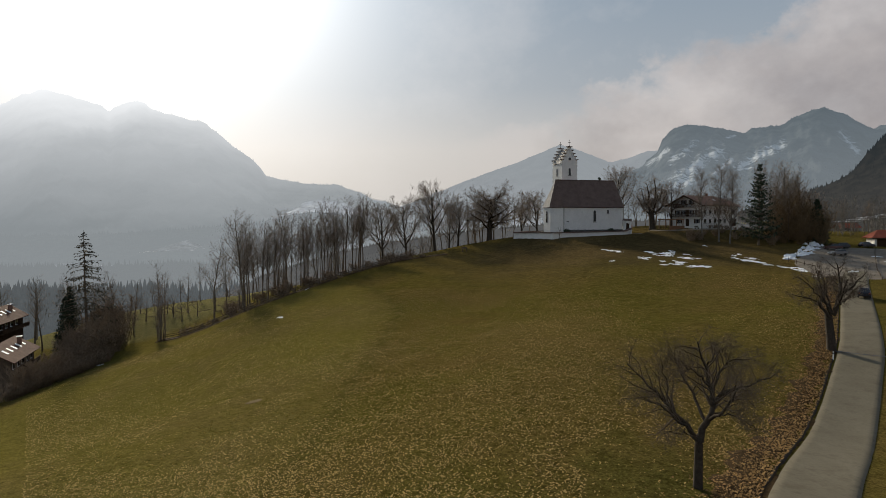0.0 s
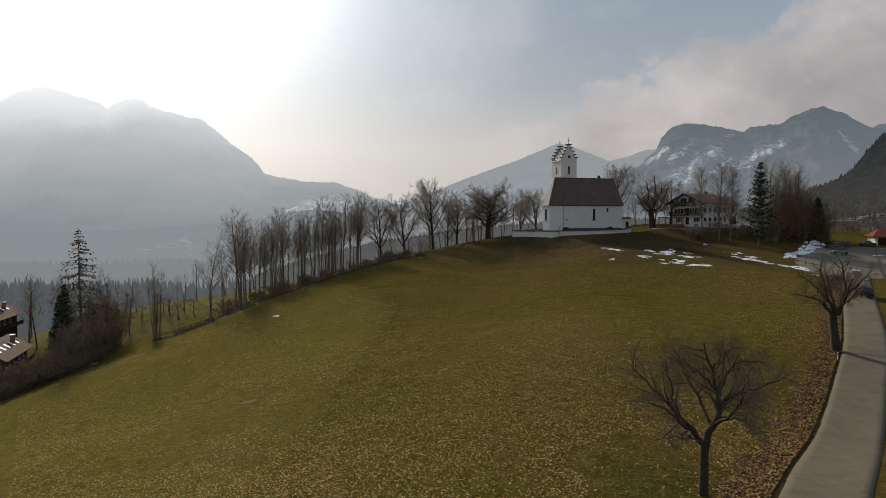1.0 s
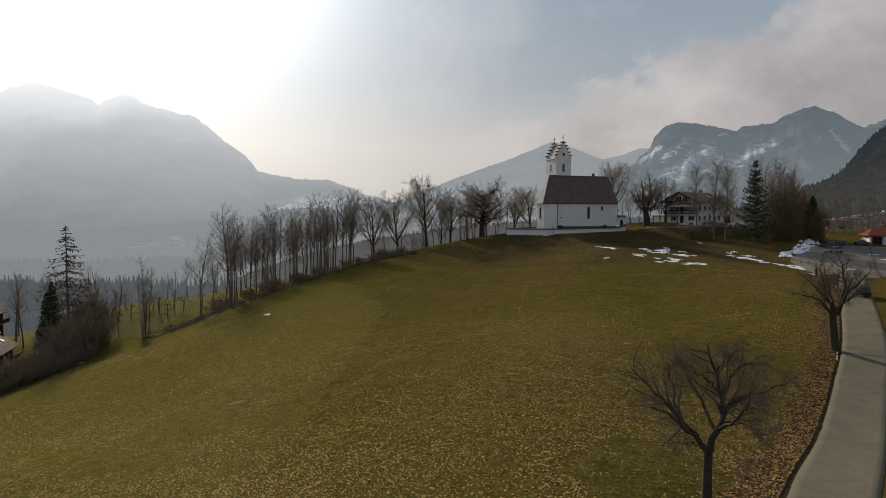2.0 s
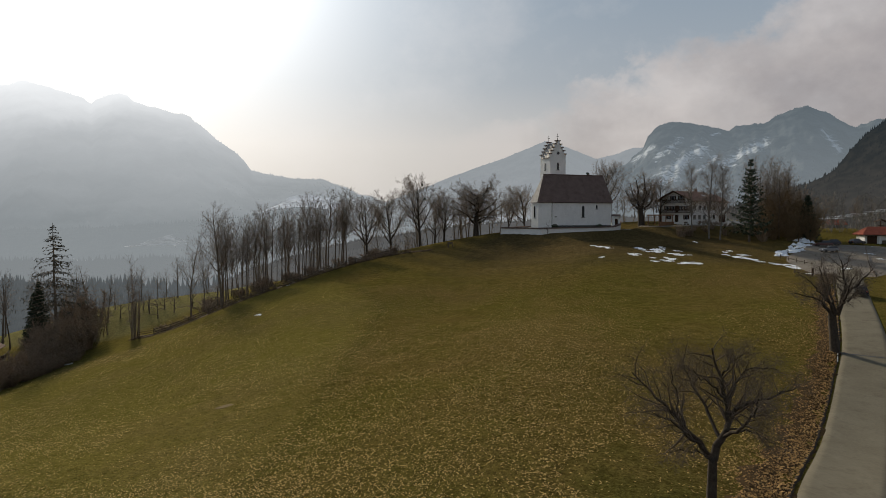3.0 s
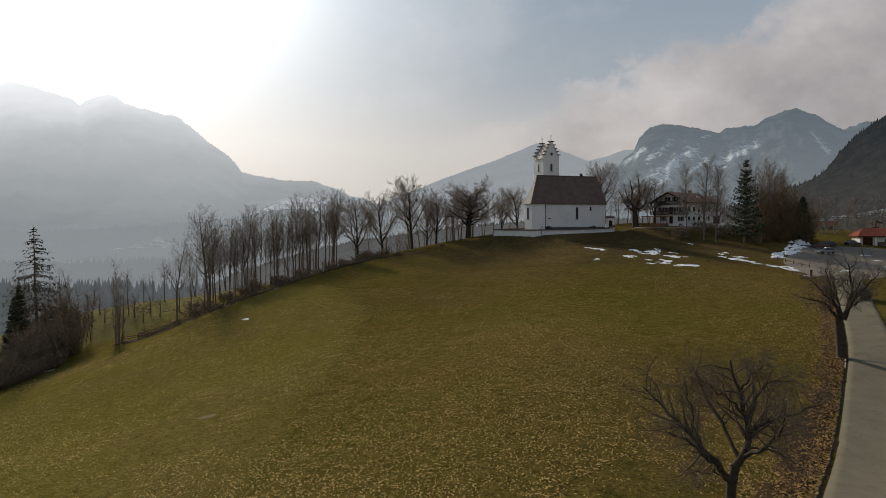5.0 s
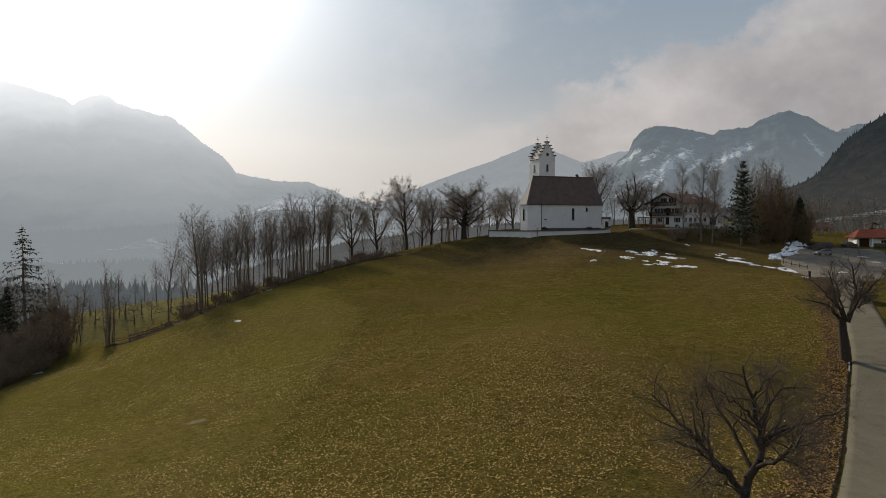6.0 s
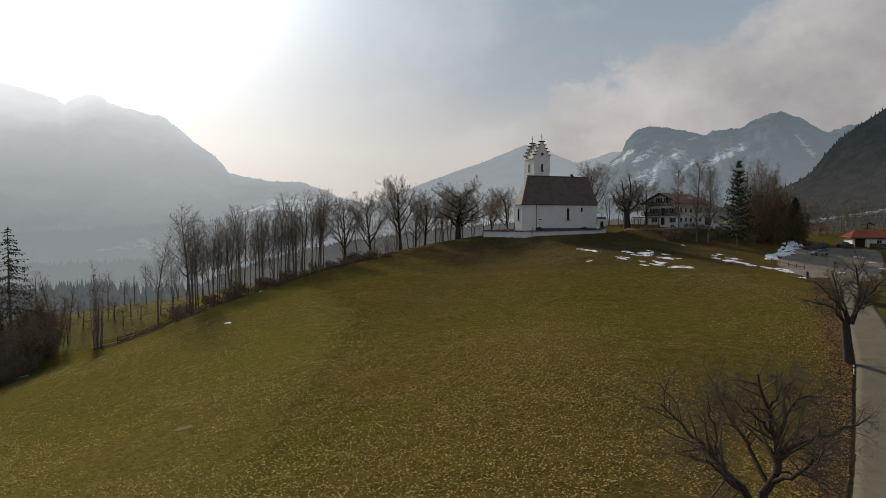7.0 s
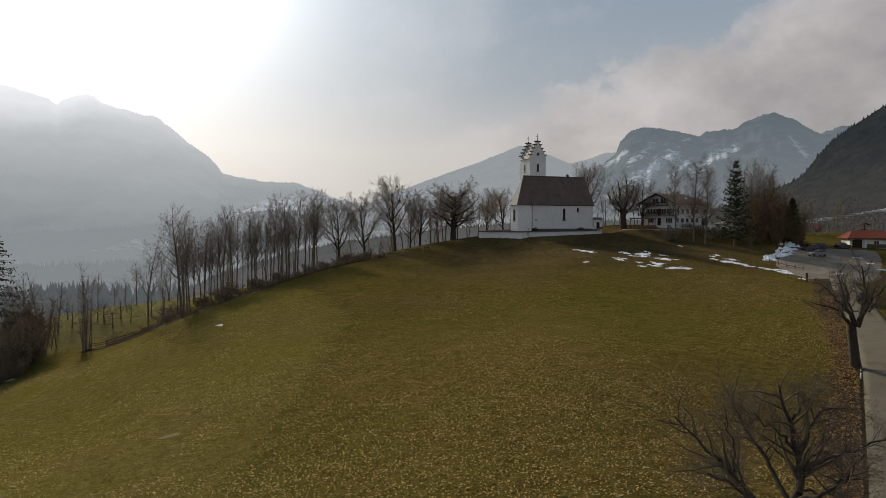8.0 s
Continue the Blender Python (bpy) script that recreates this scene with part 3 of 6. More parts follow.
FRUIT = dict(pieces=(5, 9, 7, 5, 3), bend=(0.05, 0.15, 0.17, 0.22, 0.24), rise=(0.02, 0.045, 0.025, -0.005, -0.02), count=(7, 19, 11, 10), **{"from": (0.5, 0.26, 0.15, 0.1)},
             angle=(58, 50, 50, 50), ratio=(1.45, 0.42, 0.50, 0.52), taper=(0.15, 0.3, 0.3, 0.2), fade=0.22)
SAPLING = dict(pieces=(5, 4, 3, 2), bend=(0.06, 0.16, 0.2, 0.2), rise=(0.03, 0.08, 0.04, 0.0), count=(8, 6, 4), **{"from": (0.3, 0.2, 0.1)},
               angle=(52, 46, 45), ratio=(0.6, 0.5, 0.5), taper=(0.4, 0.4, 0.3))


def bare_tree(name, seed, tall, radius, shape, label, bark=None, twig=None, thick=1.0, category="tree", group="", stem=1.0, limbs=()):
    """A leafless tree at the origin, its trunk and limbs as one part, its fine branches as the other."""
    rng = random.Random(seed)
    out = [[] for _ in shape["pieces"]]
    grow(rng, out, Vector((0, 0, -0.4)), Vector((0, 0, 1)), tall * stem, radius, 0, shape, limbs)
    top = max(s[1].z for lvl in out for s in lvl)
    k = 1.0 if limbs else tall / top
    for lvl in out:
        for i, (a, b, r0, r1) in enumerate(lvl):
            lvl[i] = (a * k, b * k, r0, r1)
    a, b, r0, r1 = out[0][0]
    out[0][0] = (a, b, r0 * 1.08, r1)
    ob = thing(name, Matrix(), label, category, group)
    wood = tubes("trunk", out[0] + out[1], 6, bark or BARK)
    t = new("trunk", wood)
    t.parent = ob
    fine = [(a, b, r0 * thick, r1 * thick) for lvl in out[3:] for a, b, r0, r1 in lvl]
    c = new("crown", tubes("crown", out[2], 3, twig or TWIG, fine))
    c.parent = ob
    return ob


def plant(ob, x, y, turn=0.0, size=1.0, wide=1.0, sink=0.0):
    ob.matrix_world = Matrix.Translation((x, y, height(x, y) - sink)) @ Matrix.Rotation(turn, 4, "Z") @ Matrix.Diagonal((size * wide, size * wide, size, 1))
    return ob


def again(ob, x, y, turn, size, wide=1.0, label=""):
    c = copy_thing(ob, Matrix())
    plant(c, x, y, turn, size, wide)
    return tagged(c, label)


def conifer(name, seed, tall, reach, label, bare=0.08, whorls=26, per=9, droop=0.25, fill=1.0, blade=1.0, needle=None):
    rng = random.Random(seed)
    ob = thing(name, Matrix(), label, "tree")
    stem, boughs, verts, faces = [], [], [], []
    q = Vector((0, 0, -0.3))
    for k in range(8):
        e = Vector((rng.gauss(0, 0.05), rng.gauss(0, 0.05), tall * (k + 1) / 8))
        stem.append((q, e, tall * 0.016 * (1 - k / 8.5), tall * 0.016 * (1 - (k + 1) / 8.5)))
        q = e
    for wv in range(whorls):
        f = bare + (1 - bare) * (wv + rng.random() * 0.6) / whorls
        for b in range(per):
            z = tall * min(f + rng.uniform(-0.02, 0.02), 0.985)
            if rng.random() > 0.55 + 0.45 * fill:
                continue
            ang = 2 * math.pi * (b + rng.random()) / per
            ln = reach * (1 - f) ** 0.92 * rng.uniform(0.75, 1.1) + 0.25
            d = Vector((math.cos(ang), math.sin(ang), 0))
            p0, p = Vector((0, 0, z)), Vector((0, 0, z))
            n = 4
            for s in range(n):
                lift = -droop * ln * ((s + 1) / n) ** 1.3 + (0.12 * ln if s == n - 1 else 0)
                e = p0 + d * ln * (s + 1) / n + Vector((0, 0, lift + rng.gauss(0, 0.05)))
                boughs.append((p, e, 0.06 * (1 - s / n) + 0.012, 0.06 * (1 - (s + 1) / n) + 0.01))
                for _ in range(max(2, int(5 * fill))):
                    c = p.lerp(e, rng.random())
                    side = Vector((-d.y, d.x, 0)) * rng.uniform(-1, 1) + d * rng.uniform(0.1, 0.6) + Vector((0, 0, rng.uniform(-0.9, 0.1)))
                    side *= rng.uniform(0.3, 0.75) * (0.4 + 0.25 * ln)
                    wdt = Vector((rng.gauss(0, 1), rng.gauss(0, 1), rng.gauss(0, 0.5))).normalized() * rng.uniform(0.10, 0.22) * blade
                    i = len(verts)
                    verts += [c - wdt, c + side * 0.6 - wdt * 1.1, c + side, c + side * 0.6 + wdt * 1.1, c + wdt]
                    faces.append((i, i + 1, i + 2, i + 3, i + 4))
                p = e
    t = new("trunk", tubes("trunk", stem + boughs, 5, BARK))
    t.parent = ob
    c = new("crown", raw("crown", verts, faces, needle or NEEDLE))
    c.parent = ob
    return ob


DULL_NEEDLE = surface("dull_needles", (0.060, 0.056, 0.040), (0.125, 0.112, 0.080), 0.8, 0.8, 0.0)
# the row of lindens on the crest
lindens = [bare_tree("linden_tree", 11 + k, 19, 0.42, LINDEN, "tall leafless linden with dark bark on the hilltop", FRUIT_BARK, group="row of lindens", thick=1.0, stem=0.72) for k in range(3)]
oak = bare_tree("linden_tree", 31, 20, 0.85, OAK, "broad old leafless linden with a thick trunk", FRUIT_BARK, group="row of lindens", thick=1.35, stem=0.62)
plant(oak, 3.1, 197, 0.4, 1.04, 1.1)
plant(lindens[0], -14.7, 196, 0.3, 1.28, 1.0)
plant(lindens[1], -24.0, 196, 1.4, 1.16)
plant(lindens[2], -30.3, 186, 2.4, 1.06)
again(lindens[1], -7.4, 203, 2.9, 1.02, 1.0)
again(lindens[2], 20.4, 215, 1.0, 0.93, 1.1)
again(lindens[0], 14.4, 212, 4.0, 0.80, 1.0)
again(lindens[1], -10.5, 206, 5.2, 0.98, 0.9)
again(lindens[2], 47.5, 215, 3.0, 1.2, 0.8)
ANCIENT_LIMBS = (
    (0.46, ((-0.3, 0, 5.0), (-1.2, 0.2, 7.5), (-1.0, 0.3, 10.5), (-1.8, 0.3, 14.0))),
    (0.52, ((0.2, 0, 5.2), (0.6, 0, 8.0), (1.0, 0.2, 11.0), (0.6, 0.3, 15.2))),
    (0.36, ((-0.5, 0, 4.6), (-2.6, 0.2, 6.2), (-3.8, 0.3, 8.4), (-5.0, 0.4, 10.5))),
    (0.36, ((0.6, 0, 4.8), (2.6, 0.1, 6.5), (3.6, 0.2, 9.0), (4.6, 0.4, 11.5))),
    (0.30, ((0.1, -0.4, 5.0), (0.3, -2.4, 7.5), (0.5, -3.6, 10.5))),
    (0.30, ((-0.1, 0.4, 5.0), (0.0, 2.4, 7.5), (-0.5, 3.8, 11.0))),
    (0.25, ((-0.9, 0.2, 6.5), (-2.6, 0.2, 9.0), (-3.4, 0.4, 12.5))),
    (0.25, ((0.7, 0, 7.5), (2.4, 0, 10.0), (2.8, 0.2, 13.5))),
    (0.20, ((0.5, 0, 4.4), (2.8, -0.4, 5.2), (5.2, -0.5, 6.0))),
    (0.20, ((-0.6, 0, 5.6), (-2.4, -0.4, 7.0), (-4.8, -0.5, 7.4))))
ancient = bare_tree("linden_tree", 35, 16, 1.05, GNARLED, "ancient gnarled linden with a massive trunk beside the church path", FRUIT_BARK, group="row of lindens", thick=1.1, stem=0.38, limbs=ANCIENT_LIMBS)
plant(ancient, 53.1, 188)
again(lindens[0], 60.7, 195, 2.2, 0.78, 1.1)

slender = [bare_tree("forest_tree", 51 + k, 18, 0.145, SLENDER, "slender leafless tree at the meadow's edge", group="trees along the fence", thick=0.85) for k in range(4)]
plant(slender[0], -36.0, 166, 0.0, 1.10)
plant(slender[1], -38.5, 160, 0.0, 1.0)
plant(slender[2], -57.0, 139, 0.0, 1.4, 1.5)
plant(slender[3], -65.0, 140, 0.0, 1.12, 1.4)
THIN = dict(SLENDER, count=(15, 6, 6))
woods = [bare_tree("forest_tree", 57 + k, 18, 0.2, THIN, "slender leafless tree in the wood below the crest", group="wood below the crest", thick=1.1) for k in range(2)]
plant(woods[0], -50, 205, 0, 1.0)
plant(woods[1], -30, 212, 0, 1.0)
rng = random.Random(404)
for k in range(54):
    f = k / 53
    x = -62 + 28 * f + rng.uniform(-1.5, 1.5)
    y = 140 + 26 * f**1.2 + 3 + abs(rng.gauss(0, 10 - 7 * f))
    again(slender[rng.randrange(4)], x, y, rng.uniform(0, 6.28), rng.uniform(0.85, 1.3), rng.uniform(0.7, 1.2))
for k in range(40):
    x = rng.uniform(-95, 8)
    y = rng.uniform(198, 245) if x > -60 else rng.uniform(215, 250)
    again(woods[k % 2], x, y, rng.uniform(0, 6.28), rng.uniform(0.75, 1.15), rng.uniform(0.9, 1.4))

for x, y, sz in ((52, 222, 0.7), (57, 226, 0.75), (62, 232, 0.8), (67, 236, 0.8), (72, 240, 0.85), (48, 232, 0.8), (28, 226, 0.8), (35, 230, 0.8), (24, 232, 0.85), (9, 226, 0.8), (5, 215, 0.85), (12, 222, 0.9), (18, 226, 0.9), (-3, 214, 0.8), (-12, 216, 0.8), (100, 214, 0.9), (106, 220, 0.9), (112, 224, 0.8), (118, 228, 0.8)):
    again(woods[int(x) % 2], x, y, x, sz, 1.2)
for x, y, sz in ((50, 208, 0.5), (54, 212, 0.55), (57, 206, 0.45), (61, 214, 0.55), (-2, 207, 0.6), (8, 210, 0.6)):
    again(woods[int(x) % 2], x, y, x, sz, 1.6)
birch = bare_tree("birch_tree", 91, 21, 0.19, BIRCH, "tall leafless birch with a pale trunk", PALE_BARK, TWIG, 0.8, group="birches by the farmhouse")
plant(birch, 62.7, 172, 0.5, 1.02, 1.0)
again(birch, 65.6, 167, 2.5, 1.12, 1.15)
again(birch, 68.0, 165.5, 4.1, 1.06, 1.15)

FRUIT_LIMBS = (
    (0.17, ((0.05, 0, 2.65), (-1.3, 0.2, 4.18), (-2.3, 0.4, 5.44), (-3.8, 0.7, 6.8))),
    (0.11, ((0, 0, 2.74), (-1.1, -0.4, 3.83), (-2.4, -0.9, 4.99), (-3.5, -1.4, 5.53))),
    (0.21, ((0.1, 0, 2.65), (0.6, 0, 4), (0.85, 0.1, 4.91), (0.65, 0.2, 6.08), (0.35, 0.3, 7.16), (0.05, 0.3, 8.24))),
    (0.12, ((0.85, 0.1, 4.82), (1.4, -0.2, 5.44), (2.6, -0.4, 5.98), (3.9, -0.6, 6.62))),
    (0.09, ((0.8, 0.1, 4.63), (1.5, 0.6, 5.27), (2.4, 1, 5.36), (3.6, 1.2, 4.37))),
    (0.06, ((-0.05, 0, 3.01), (-1.1, -0.3, 3.28), (-2.2, -0.3, 3.19))),
    (0.09, ((0.75, 0.1, 5.63), (1.5, 0.6, 6.71), (2.3, 1, 7.16), (3.6, 1.2, 7.07))),
    (0.11, ((0.5, 0, 3.83), (0.8, -1.4, 4.82), (0.9, -2.6, 5.81), (0.7, -3.3, 6.71))),
    (0.11, ((0.4, 0.1, 3.83), (0.2, 1.6, 4.99), (-0.2, 2.8, 6.08), (-0.4, 3.5, 7.07))),
    (0.07, ((0.65, 0.1, 5.81), (-0.3, 0.2, 6.71), (-1.3, 0.4, 7.44))),
    (0.05, ((0.8, 0.1, 4.28), (1.9, -0.6, 4.28), (2.9, -1, 3.64))),
    (0.06, ((-1.7, 0.3, 4.82), (-1.7, 0.4, 5.98), (-2.1, 0.4, 7.44))),
    (0.06, ((0.45, 0.2, 6.71), (1.1, 0.5, 7.61), (2.1, 0.8, 7.97))))
old_tree = bare_tree("fruit_tree", 84, 10.0, 0.28, FRUIT, "leafless old fruit tree with a spreading crown on the meadow", FRUIT_BARK, FRUIT_TWIG, 0.27, stem=0.32, limbs=FRUIT_LIMBS)
plant(old_tree, 13.0, 24.2)
ROAD_LIMBS = (
    (0.21, ((-0.2, 0, 3.6), (-1.2, 0.1, 4.9), (-2.0, 0.1, 5.8), (-4.3, 0.2, 6.3))),
    (0.19, ((-0.2, 0, 4.2), (-0.9, 0, 5.6), (-1.2, 0.3, 7.2), (-1.8, 0.5, 9.2))),
    (0.27, ((0.05, 0, 4.0), (0.6, 0, 6.0), (0.9, 0.2, 7.6), (0.5, 0.3, 9.8))),
    (0.18, ((0.6, 0, 6.0), (1.8, -0.2, 7.2), (3.4, -0.3, 8.9))),
    (0.16, ((0.0, 0, 4.2), (0.2, -1.2, 6.0), (0.3, -2.2, 8.4))),
    (0.16, ((0.0, 0, 4.2), (0.0, 1.3, 6.2), (-0.2, 2.3, 8.8))),
    (0.12, ((0.3, 0, 5.0), (1.6, 0.4, 5.7), (3.0, 0.8, 7.2))),
    (0.12, ((-0.8, 0, 5.4), (-2.0, 0.5, 6.8), (-3.2, 0.9, 8.2))))
ROADSIDE = dict(FRUIT, count=(7, 14, 10, 8), bend=(0.05, 0.15, 0.2, 0.24, 0.24), rise=(0.0, 0.05, 0.06, 0.03, 0.0))
road_tree = bare_tree("roadside_tree", 83, 10.4, 0.50, ROADSIDE, "dark leafless roadside tree with crooked limbs", bark=FRUIT_BARK, twig=FRUIT_TWIG, thick=0.55, stem=0.43, limbs=ROAD_LIMBS)
plant(road_tree, 39.9, 61.2)

spruce = conifer("spruce_tree", 5, 21.8, 6.4, "dark green spruce with ascending boughs beside the farmhouse", per=9, whorls=19, fill=1.25, droop=-0.22, bare=0.10, blade=0.85)
plant(spruce, 75.0, 164.0)
larch = conifer("spruce_tree", 9, 29.0, 12.0, "thin spruce with sparse drooping boughs above the scrub", bare=0.34, whorls=19, per=7, droop=0.20, fill=0.75, blade=0.62, needle=DULL_NEEDLE)
plant(larch, -89, 126.5)
dense = conifer("spruce_tree", 21, 16, 3.6, "dense dark spruce in the thicket", per=12, whorls=26, fill=1.2, bare=0.03)
plant(dense, -95, 130, 1.0)
again(dense, -99, 134, 2.0, 0.8, 1.1)
again(dense, 94.5, 173, 1.9, 0.78, 1.4)
again(dense, 42.3, 218, 3.0, 1.2, 0.9, "dark evergreen behind the church roof")


def shrub(name, seed, tall, reach, stems, label, twig, category="bush", upright=0.5, twigs=16, bend=0.1):
    """Many thin stems from one root, each with twigs."""
    rng = random.Random(seed)
    ob = thing(name, Matrix(), label, category)
    wood, fine = [], []
    for _ in range(stems):
        ang = rng.uniform(0, 6.283)
        lean = rng.uniform(0, 1) * (1 - upright)
        d = Vector((math.cos(ang) * lean, math.sin(ang) * lean, 1)).normalized()
        p = Vector((math.cos(ang), math.sin(ang), 0)) * rng.uniform(0, reach * 0.35) + Vector((0, 0, -0.2))
        ln = tall * rng.uniform(0.55, 1.05)
        r = 0.012 + tall * 0.006
        for k in range(5):
            d = (d + Vector((rng.gauss(0, bend), rng.gauss(0, bend), 0.03))).normalized()
            e = p + d * ln / 5
            wood.append((p, e, r * (1 - k * 0.17), r * (1 - (k + 1) * 0.17)))
            for _ in range(twigs if k else twigs // 3):
                a = p.lerp(e, rng.random())
                t = (d * 0.6 + Vector((rng.gauss(0, 1), rng.gauss(0, 1), rng.gauss(0.2, 0.6))).normalized()).normalized()
                b = a + t * ln * rng.uniform(0.08, 0.2)
                fine.append((a, b, 0.02, 0.008))
            p = e
    c = new("crown", tubes("crown", wood, 3, twig, fine))
    c.parent = ob
    return ob


# thicket in the west
scrub = [shrub("scrub_bush", 301 + k, 7.5, 4.0, 26, "dark leafless scrub in the thicket by the meadow", SCRUB, upright=0.5, twigs=19) for k in range(2)]
for ob in scrub:
    tagged(ob, group="thicket")
plant(scrub[0], -84.5, 131, 0.0, 1.05)
plant(scrub[1], -87.5, 124, 1.0, 1.05)
for k in range(32):
    f = k / 31
    y = 137 - 27 * f + rng.uniform(-1, 3)
    x = -84.0 - rng.uniform(0.0, 10.0) * (1 - 0.6 * f) + 3.0 * f
    again(scrub[k % 2], x, y, rng.uniform(0, 6.28), rng.uniform(1.1, 1.75) * (1 - 0.55 * f), rng.uniform(0.8, 1.1))
for k in range(24):
    f = k / 23
    again(scrub[k % 2], -81.0 + 1.2 * f, 119 - 36 * f + rng.uniform(-1, 2), rng.uniform(0, 6.28), rng.uniform(0.35, 0.5), 1.4, "low leafless scrub at the meadow's lower edge")
for x, y, s in ((-96, 146, 0.9), (-102, 142, 0.95), (-107, 148, 0.9), (-112, 141, 1.0), (-118, 150, 0.9), (-99, 155, 0.8), (-124, 145, 1.0), (-91, 150, 0.7), (-105, 134, 0.8), (-115, 132, 0.85)):
    again(woods[int(-x) % 2], x, y, x, s, 1.3)
for k in range(12):
    again(woods[k % 2], -108 + 5.3 * k + rng.uniform(-2, 2), 176 + rng.uniform(0, 18), rng.uniform(0, 6.28), rng.uniform(0.45, 0.7), rng.uniform(1.2, 1.7))
again(slender[1], -93, 140, 1.0, 0.65, 1.6)
again(slender[3], -101, 150, 2.0, 0.7, 1.6)
again(slender[2], -86, 141, 0.4, 0.6, 1.5)
again(slender[0], -112, 152, 0.4, 0.7, 1.6)
for k in range(16):
    again(scrub[k % 2], -80.6 - 0.28 * k + rng.uniform(-0.6, 0.6), 95 + 1.4 * k, rng.uniform(0, 6.28), rng.uniform(0.62, 0.8), 1.0)
# undergrowth below the row of trees
under = shrub("undergrowth_bush", 333, 4.0, 2.5, 22, "brown leafless undergrowth below the trees", SCRUB, upright=0.3, twigs=17)
plant(under, -50.0, 147, 0, 1.0)
for k in range(34):
    f = rng.random()
    again(under, -66 + 46 * f + rng.uniform(-1, 1), 139 + 32 * f**1.15 + rng.uniform(0.5, 9), rng.uniform(0, 6.28), rng.uniform(0.35, 0.8), rng.uniform(1.3, 2.2))
brush = shrub("brush", 335, 4.0, 2.5, 12, "low brown brush along the fence", SCRUB, upright=0.3, twigs=16)
plant(brush, -16.0, 168.5, 0, 0.3, 1.9)
for k in range(70):
    f = k / 69
    again(brush, -72 + 56 * f + rng.uniform(-0.4, 0.4), 135.6 + (33 * max(0, (f - 0.22) / 0.78) ** 1.25) + rng.uniform(0, 1.6), rng.uniform(0, 6.28), rng.uniform(0.18, 0.42), 1.9)
# many-stemmed hazel at the corner of the fence
hazel = shrub("hazel_bush", 345, 18.5, 3.4, 15, "many-stemmed leafless hazel at the fence corner", TWIG, upright=0.94, twigs=11, bend=0.035)
plant(hazel, -76.5, 136.0)
# rust-coloured willows and bushes by the car park
willow = shrub("willow_bush", 351, 13, 3.5, 24, "tall reddish-brown leafless willow by the car park", RUST_TWIG, upright=0.6, twigs=30)
plant(willow, 85.5, 174, 0, 1.0)
for x, y, s in ((89.5, 176, 1.15), (82.0, 172, 0.75), (93.5, 178, 0.95), (80.5, 169, 0.6), (98.0, 182, 0.8), (91.0, 171, 0.8), (94.0, 170, 0.75), (88.0, 169, 0.6), (96.5, 175, 0.9), (84, 170, 0.6), (90, 180, 1.3)):
    again(willow, x, y, x, s, 1.0)
again(slender[0], 86.5, 172, 1.1, 1.12, 0.9)
again(slender[2], 83.5, 175, 2.1, 1.0, 0.9)
for x, y, s in ((82.0, 179, 1.2), (88.5, 180, 1.3), (91.5, 178, 1.2), (120, 212, 0.7), (126, 218, 0.7), (131, 214, 0.65), (137, 222, 0.7), (144, 226, 0.7)):
    again(slender[int(x) % 4], x, y, x, s, 1.1)
for x, y, s in ((92.0, 181, 1.05), (95.5, 184, 0.95), (99.5, 187, 0.85), (104.0, 190, 0.8), (84.5, 178, 1.15), (87.0, 183, 1.25), (90.0, 186, 1.2), (94.0, 188, 1.15), (97.0, 190, 1.1), (101.0, 193, 1.0), (86.0, 188, 1.3)):
    again(slender[int(x) % 4], x, y, x, s, 1.1)
for x, y, s in ((58.5, 168, 0.9), (61.5, 170, 0.7), (79.0, 165, 0.8), (72, 172, 0.6), (64.5, 175.5, 0.45), (67.5, 174.5, 0.55), (70.0, 177, 0.4), (75.5, 175, 0.5), (78.5, 177.5, 0.6), (81.5, 175, 0.6), (60.5, 176, 0.4)):
    again(under, x, y, x, s, 1.2, "dark leafless bush on the slope below the farmhouse")
for k in range(9):
    again(under, 69.0 + 1.55 * k, 184.2 + 0.75 * k, 0.9 * k, 0.34 + 0.06 * (k % 3), 1.1, "low brown shrub along the farmhouse wall")
# old orchard beyond the fence
apple = bare_tree("orchard_tree", 361, 5.2, 0.17, SAPLING, "small leafless apple tree in the old orchard", group="orchard", thick=2.0)
plant(apple, -87, 160, 0, 1.0)
for x, y, s in ((-93.5, 151, 0.95), (-89.4, 153, 1.0), (-83.0, 155.5, 1.0), (-80.1, 158, 1.05), (-75.2, 153, 0.95), (-71.2, 155, 1.0), (-69.4, 158, 0.9), (-63.8, 153, 0.9), (-85.5, 160, 0.9), (-78, 150, 0.9), (-97, 164, 1.0)):
    again(apple, x, y, x * 3.1, s * 1.2)

# ---- road ----
CENTRE = ((-62.0, -190.0), (-44.0, -120.0), (-22.0, -55.0), (-2.0, -14.0), (8.6, 5.0), (19.6, 24.5), (28.7, 38.5), (37.3, 52.0), (44.4, 63.5), (55.3, 83.5), (67.5, 106.0), (80.0, 128.0))


def along(points, pace=1.0):
    """Even steps on a smooth line through the points."""
    out = []
    P = [Vector(p) for p in points]
    P = [P[0] * 2 - P[1]] + P + [P[-1] * 2 - P[-2]]
    for i in range(1, len(P) - 2):
        n = max(2, int((P[i + 1] - P[i]).length / pace))
        for k in range(n):
            t = k / n
            a, b, c, d = P[i - 1 : i + 3]
            out.append(0.5 * ((2 * b) + (c - a) * t + (2 * a - 5 * b + 4 * c - d) * t * t + (3 * b - a - 3 * c + d) * t**3))
    out.append(P[-2])
    return out


